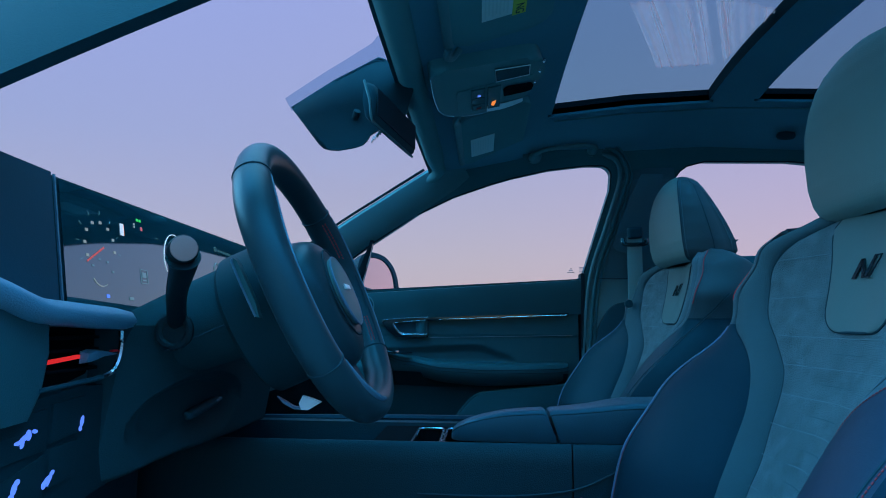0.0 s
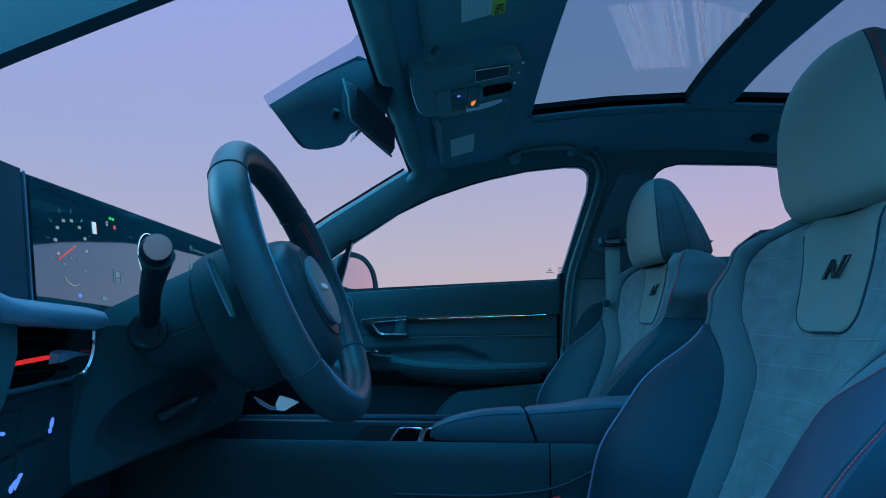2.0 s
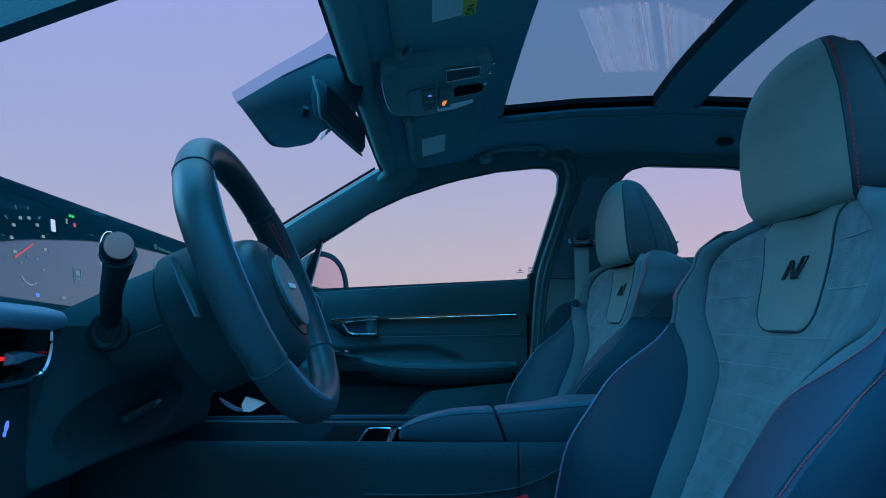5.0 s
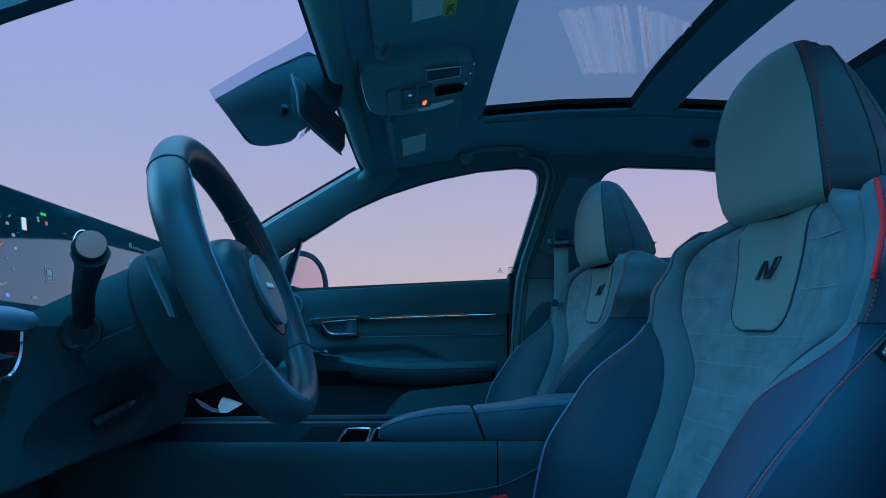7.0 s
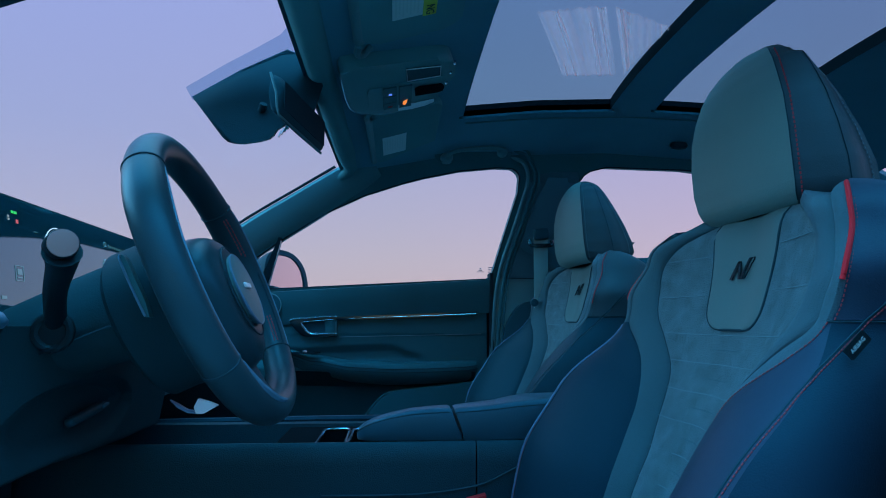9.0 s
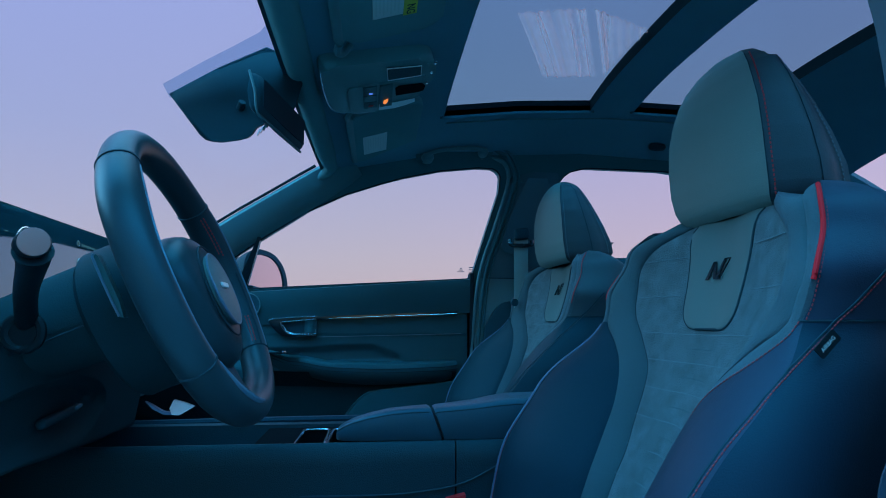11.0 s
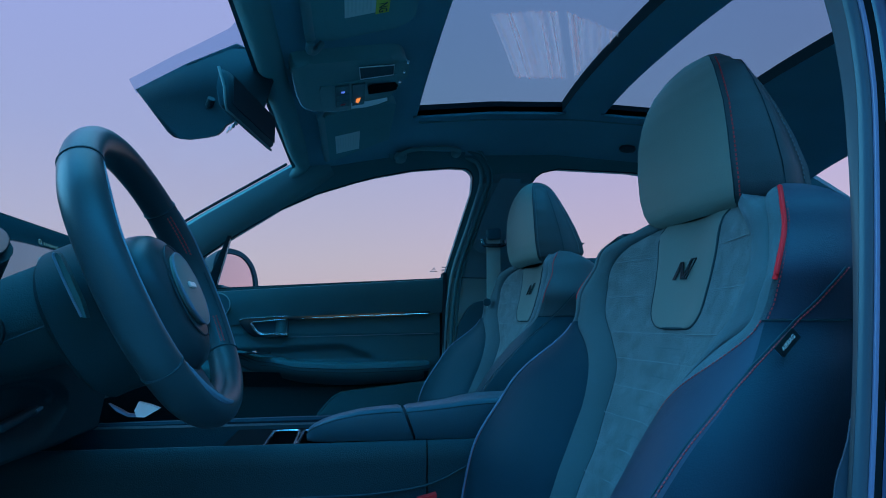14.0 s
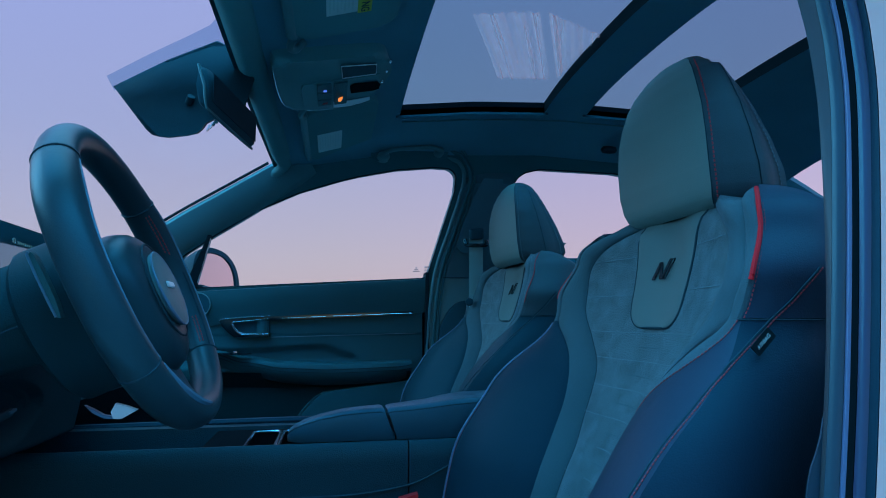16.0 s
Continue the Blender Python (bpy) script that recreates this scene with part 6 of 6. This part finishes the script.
for i in range(8):
    bm = slab([(0.005 + 0.0066 * i, 1.49), (0.0070 + 0.0066 * i, 1.49), (0.0070 + 0.0066 * i, 1.60 - 0.012 * (i % 3)), (0.005 + 0.0066 * i, 1.60 - 0.012 * (i % 3))], Vector((0, 0, 1.283)) + RN * 0.0045, RX, (0, 1, 0), -0.0004)
    part("print_line", bm, PRINT, vp, smooth=0)

oc = thing("overhead_console", tuple(under(0.03, CY, -0.03)), "black overhead console with lamps and lit switches", "overhead console")
O_ = Vector((0, 0, 1.283))
outl = [(-0.066, 1.04), (-0.068, 1.12), (-0.066, 1.18), (-0.060, 1.225), (-0.040, 1.262), (0.0, 1.290), (0.05, 1.306), (0.10, 1.302), (0.128, 1.262), (0.146, 1.21), (0.156, 1.165), (0.150, 1.115), (0.130, 1.080), (0.060, 1.056), (0.0, 1.040), (-0.050, 1.026)]
sm = [(p.x, p.y) for p in curve([(a, b, 0) for a, b in outl], 60, closed=True)]
bm = slab(sm, O_ - RN * 0.030, RX, (0, 1, 0), -0.034, 0.0)
bmesh.ops.bevel(bm, geom=[e for e in bm.edges if all((v.co - O_).dot(RN) > 0.0 for v in e.verts)], offset=0.015, segments=5, profile=0.5, affect="EDGES")
part("body", bm, OVERHEAD, oc, "black console shell")


def on_oc(outline, mat, name, lift=0.0045, thick=0.0015, label="", bev=0.0):
    return part(name, slab(outline, O_ + RN * lift, RX, (0, 1, 0), -thick, bev), mat, oc, label, smooth=30)


# bright tube laid along the shell where its edge catches a highlight
part("shell_edge", tube([O_ + RX * a + Vector((0, b, 0)) + RN * 0.003 for a, b in sm[:22]], 0.0012, 6), CHROME, oc, "thin bright line made as the console edge's highlight")
on_oc([(-0.024, 1.150), (-0.020, 1.135), (0.132, 1.155), (0.136, 1.21), (0.126, 1.262), (0.10, 1.280), (0.04, 1.272), (-0.024, 1.25)], OVERHEAD, "switch_bank", 0.0045, 0.0025, "dark switch bank")
for y0, y1 in ((1.140, 1.180), (1.184, 1.216), (1.220, 1.252)):
    on_oc([(0.006, y0), (0.034, y0 + 0.006), (0.034, y1 + 0.006), (0.006, y1)], PLASTIC, "lamp_key", 0.0075, 0.003, "black lamp key")
on_oc([(0.0175, 1.168), (0.0240, 1.170), (0.0240, 1.178), (0.0175, 1.176)], LIT_BLUE, "lit_symbol", 0.011, 0.0006, "lit blue symbol")
on_oc([(0.016, 1.236), (0.026, 1.238), (0.024, 1.246), (0.014, 1.244)], STITCH, "lit_symbol", 0.011, 0.0006, "faint red symbol")
on_oc([(0.040, 1.150), (0.066, 1.154), (0.066, 1.268), (0.040, 1.262)], PLASTIC, "roof_switch", 0.0075, 0.003, "black roof switch")
on_oc([(0.048, 1.226), (0.057, 1.222), (0.056, 1.238), (0.052, 1.250), (0.047, 1.244)], LIT_AMBER, "amber_symbol", 0.011, 0.0006, "glowing amber symbol")
# flat black plate in place of the slot's shaded hollow
on_oc([(0.0744, 1.218), (0.0715, 1.179), (0.0807, 1.171), (0.1288, 1.185), (0.1361, 1.202), (0.1339, 1.225), (0.1225, 1.228)], VOID, "storage_slot", 0.0085, 0.0015, "black slot")
on_oc([(0.038, 1.28), (0.038, 1.248), (0.0747, 1.26), (0.1174, 1.263), (0.1184, 1.28), (0.0985, 1.289), (0.0703, 1.291)], SILVER, "lamp_lens", 0.0085, 0.0015, "pale reading lamp lens")
on_oc([(0.053, 1.078), (0.121, 1.100), (0.123, 1.146), (0.056, 1.134)], PLASTIC_DARK, "front_lens", 0.0055, 0.002, "clear reading lamp lens")
part("lens_rim", tube([O_ + RX * a + Vector((0, b, 0)) + RN * 0.008 for a, b in ((0.053, 1.078), (0.121, 1.100), (0.123, 1.146), (0.056, 1.134))], 0.0012, 5, closed=True), SILVER, oc, "bright lens rim")
for a, b in ((0.150, 1.108), (0.146, 1.150), (0.141, 1.200)):
    part("clip", box(*(O_ + RX * a + Vector((0, b, 0)) + RN * 0.004), 0.005, 0.012, 0.005, 0.002), CHROME, oc, "small bright clip")

gh = thing("grab_handle", (0.26, 1.70, 1.31), "black folding grab handle on the roof rail", "grab handle")
gp = curve([(0.170, 1.700, 1.297), (0.176, 1.676, 1.297), (0.198, 1.664, 1.307), (0.225, 1.661, 1.3125), (0.26, 1.660, 1.3165), (0.305, 1.662, 1.3205), (0.330, 1.666, 1.319), (0.346, 1.678, 1.3165), (0.350, 1.700, 1.316)], 36)
part("bar", tube(gp, 0.0062, 10), PLASTIC_TEAL, gh, "black grip bar")
for x, z, w in ((0.180, 1.2975, 0.017), (0.341, 1.3165, 0.014)):
    part("mount", loft([[(x + w * f * math.cos(a), 1.700 - d, z + 0.012 * f * math.sin(a)) for a in (2 * math.pi * i / 18 for i in range(18))] for f, d in ((1.1, -0.02), (1.1, 0.0), (1.0, 0.018), (0.8, 0.026), (0.4, 0.030))]), PLASTIC_TEAL, gh, "rounded end mount")
part("recess", slab(rounded(0.225, 0.044, 0.018), (0.258, side_y(1.318) - 0.012, 1.316), (1, 0, 0.085), (0, -0.37, 0.93), 0.004, 0.002), PLASTIC, gh, "shallow dark recess plate")
ck = thing("coat_hook", (0.844, 1.645, 1.334), "small black coat hook on the roof rail", "coat hook")
part("hook", loft([[(x, 1.640 - u * math.cos(a) * 1.2, 1.334 + u * math.sin(a)) for a in (2 * math.pi * i / 14 for i in range(14))] for x, u in ((0.820, 0.004), (0.826, 0.010), (0.844, 0.012), (0.862, 0.010), (0.868, 0.004))]), SENSOR, ck)

mc = thing("sensor_housing", (-0.25, CY, 1.25), "black sensor housing behind the mirror", "sensor housing")
near_ = [(-0.328, 1.227), (-0.311, 1.205), (-0.272, 1.154), (-0.262, 1.1455), (-0.250, 1.1425), (-0.234, 1.1415), (-0.205, 1.1465), (-0.192, 1.1505), (-0.184, 1.158), (-0.177, 1.170), (-0.150, 1.186), (-0.112, 1.205), (-0.098, 1.255), (-0.110, 1.30), (-0.164, 1.322), (-0.245, 1.280)]


def lo(y, f):
    """Outline of the housing at y, narrowing away from the driver."""
    g = (y - 0.0124) / (1.08 - 0.0124)
    return [Vector((0.026 + (a - 0.026) * g * f - 0.21 * (1 - f), y, 0.8285 + (b - 0.8285) * g * f + 0.38 * (1 - f))) for a, b in near_]


part("cover", loft([lo(1.079, 0.985), lo(1.083, 1.0), lo(1.11, 0.985), lo(1.16, 0.96), lo(1.21, 0.92)]), SENSOR, mc, "black moulded cover", 75)
for i in range(5):
    part("vent_rib", box(-0.172 + 0.005 * i, 1.081, 1.163 + 0.005 * i, 0.0022, 0.006, 0.012, turn=(0, 20, 0)), CHROME if i < 2 else PLASTIC, mc, "small vent rib")
part("mirror_joint", tube([(-0.206, 1.080, 1.204), (-0.200, 1.070, 1.214)], 0.0065, 10), SENSOR, mc)
band = [(-0.339, 1.244), (-0.2711, 1.2896), (-0.2188, 1.3219), (-0.1769, 1.349), (-0.1666, 1.3633), (-0.150, 1.3633), (-0.150, 1.312), (-0.172, 1.310), (-0.245, 1.274), (-0.326, 1.220)]
bd = part("tinted_band", holed(band, [], lambda a, b: (a, 1.079, b), (0.0, 0.003, 0.0)), BAND, mc, "blue tinted glass wedge")
bd.visible_shadow = False

rm = thing("rear_view_mirror", (-0.15, CY, 1.22), "black rear-view mirror turned to the driver", "mirror")
A_, B_ = Vector((-0.164, 0.960, 1.193)), Vector((-0.111, 1.115, 1.171))
lps = []
for k, f in ((0, 0.75), (0.02, 0.93), (0.06, 1.0), (0.5, 1.05), (0.94, 1.0), (0.98, 0.93), (1, 0.7)):
    c = A_.lerp(B_, k)
    lps.append([c + Vector((a * f, 0, b * f)) for a, b in ((0.0, 0.034), (0.010, 0.030), (0.016, 0.0), (0.014, -0.026), (0.006, -0.034), (-0.001, -0.028), (-0.006, 0.0), (-0.003, 0.028))])
part("casing", loft(lps), PLASTIC_DARK, rm, "black mirror casing", 60)
part("rim", tube([A_ + Vector((-0.002, -0.002, 0.033)), A_ + Vector((0.008, -0.003, 0.0)), A_ + Vector((0.010, -0.002, -0.024))] + [A_.lerp(B_, k) + Vector((0.010, 0, -0.034)) for k in frange(0.03, 0.97, 8)], 0.0022, 6), PLASTIC_TEAL, rm, "pale mirror rim")
part("glass", loft([[A_.lerp(B_, k) + Vector((0.0165 + o, 0, z)) for k, z in ((0.05, 0.024), (0.95, 0.024), (0.95, -0.022), (0.05, -0.022))] for o in (0, 0.001)]), DARK_MIRROR, rm, "mirror glass")
part("stem", tube([(-0.135, 1.06, 1.185), (-0.190, 1.10, 1.215)], 0.011, 10), PLASTIC_DARK, rm)

# ---- rear bench, dark behind the front seats ----
rb = thing("rear_bench", (1.25, CY, 0.30), "dark rear bench seat behind the front seats", "rear seat")
part("backrest", loft([[(1.33 + 0.10 * (z - 0.5) + d, y, z) for y, d in ((0.50, 0.0), (0.62, -0.03), (1.15, -0.02), (1.68, -0.03), (1.80, 0.0), (1.80, 0.16), (0.50, 0.16))] for z in (0.46, 0.60, 0.80, 0.93, 0.95)]), LEATHER, rb)
part("cushion", box(1.10, CY, 0.42, 0.48, 1.26, 0.13, 0.04, 3), LEATHER, rb)
for y in (0.75, 1.55):
    part("head_restraint", box(1.42, y, 0.985, 0.09, 0.26, 0.20, 0.035, 3), LEATHER, rb)

# ---- pale streaked sheet under the front roof pane, made up for its reflection ----
bl = thing("sunblind", (0.45, 1.2, 1.43), "pale streaked sheet under the roof glass, standing in for a reflection", "sunblind")


def streak_point(u, v):
    """u metres along the pane, v across it; soft uneven streaks that run askew."""
    y, x = 1.054 + 0.303 * v, 0.293 + 0.132 * v + u
    fold = 0.0022 * math.sin(u * 340 + 1.5 * math.sin(u * 120)) + 0.001 * math.sin(u * 750 + 2)
    return (x, y, roof_z(x, y) + 0.020 + fold)


def back_point(k, w):
    """The rear panel narrows to a corner."""
    return streak_point(0.150 + 0.107 * k, 0.27 * k + w * (1 - 0.98 * k))


part("pleats", sheet(streak_point, frange(0, 0.132, 90), frange(0, 1, 8), thick=(0, 0, 0.0006)), REFLECTION, bl, "thin pale sheet of reflection streaks")
part("pleats_back", sheet(back_point, frange(0, 1, 60), frange(0, 1, 8), thick=(0, 0, 0.0006)), REFLECTION, bl, "thin pale sheet of reflection streaks")
for v in (0.0, 1.0):
    part("hem", tube([streak_point(u, v) for u in frange(0, 0.132, 40)], 0.0006, 5), REFLECTION, bl)
part("hem", tube([back_point(k, 0) for k in frange(0, 1, 20)], 0.0008, 5), REFLECTION, bl)
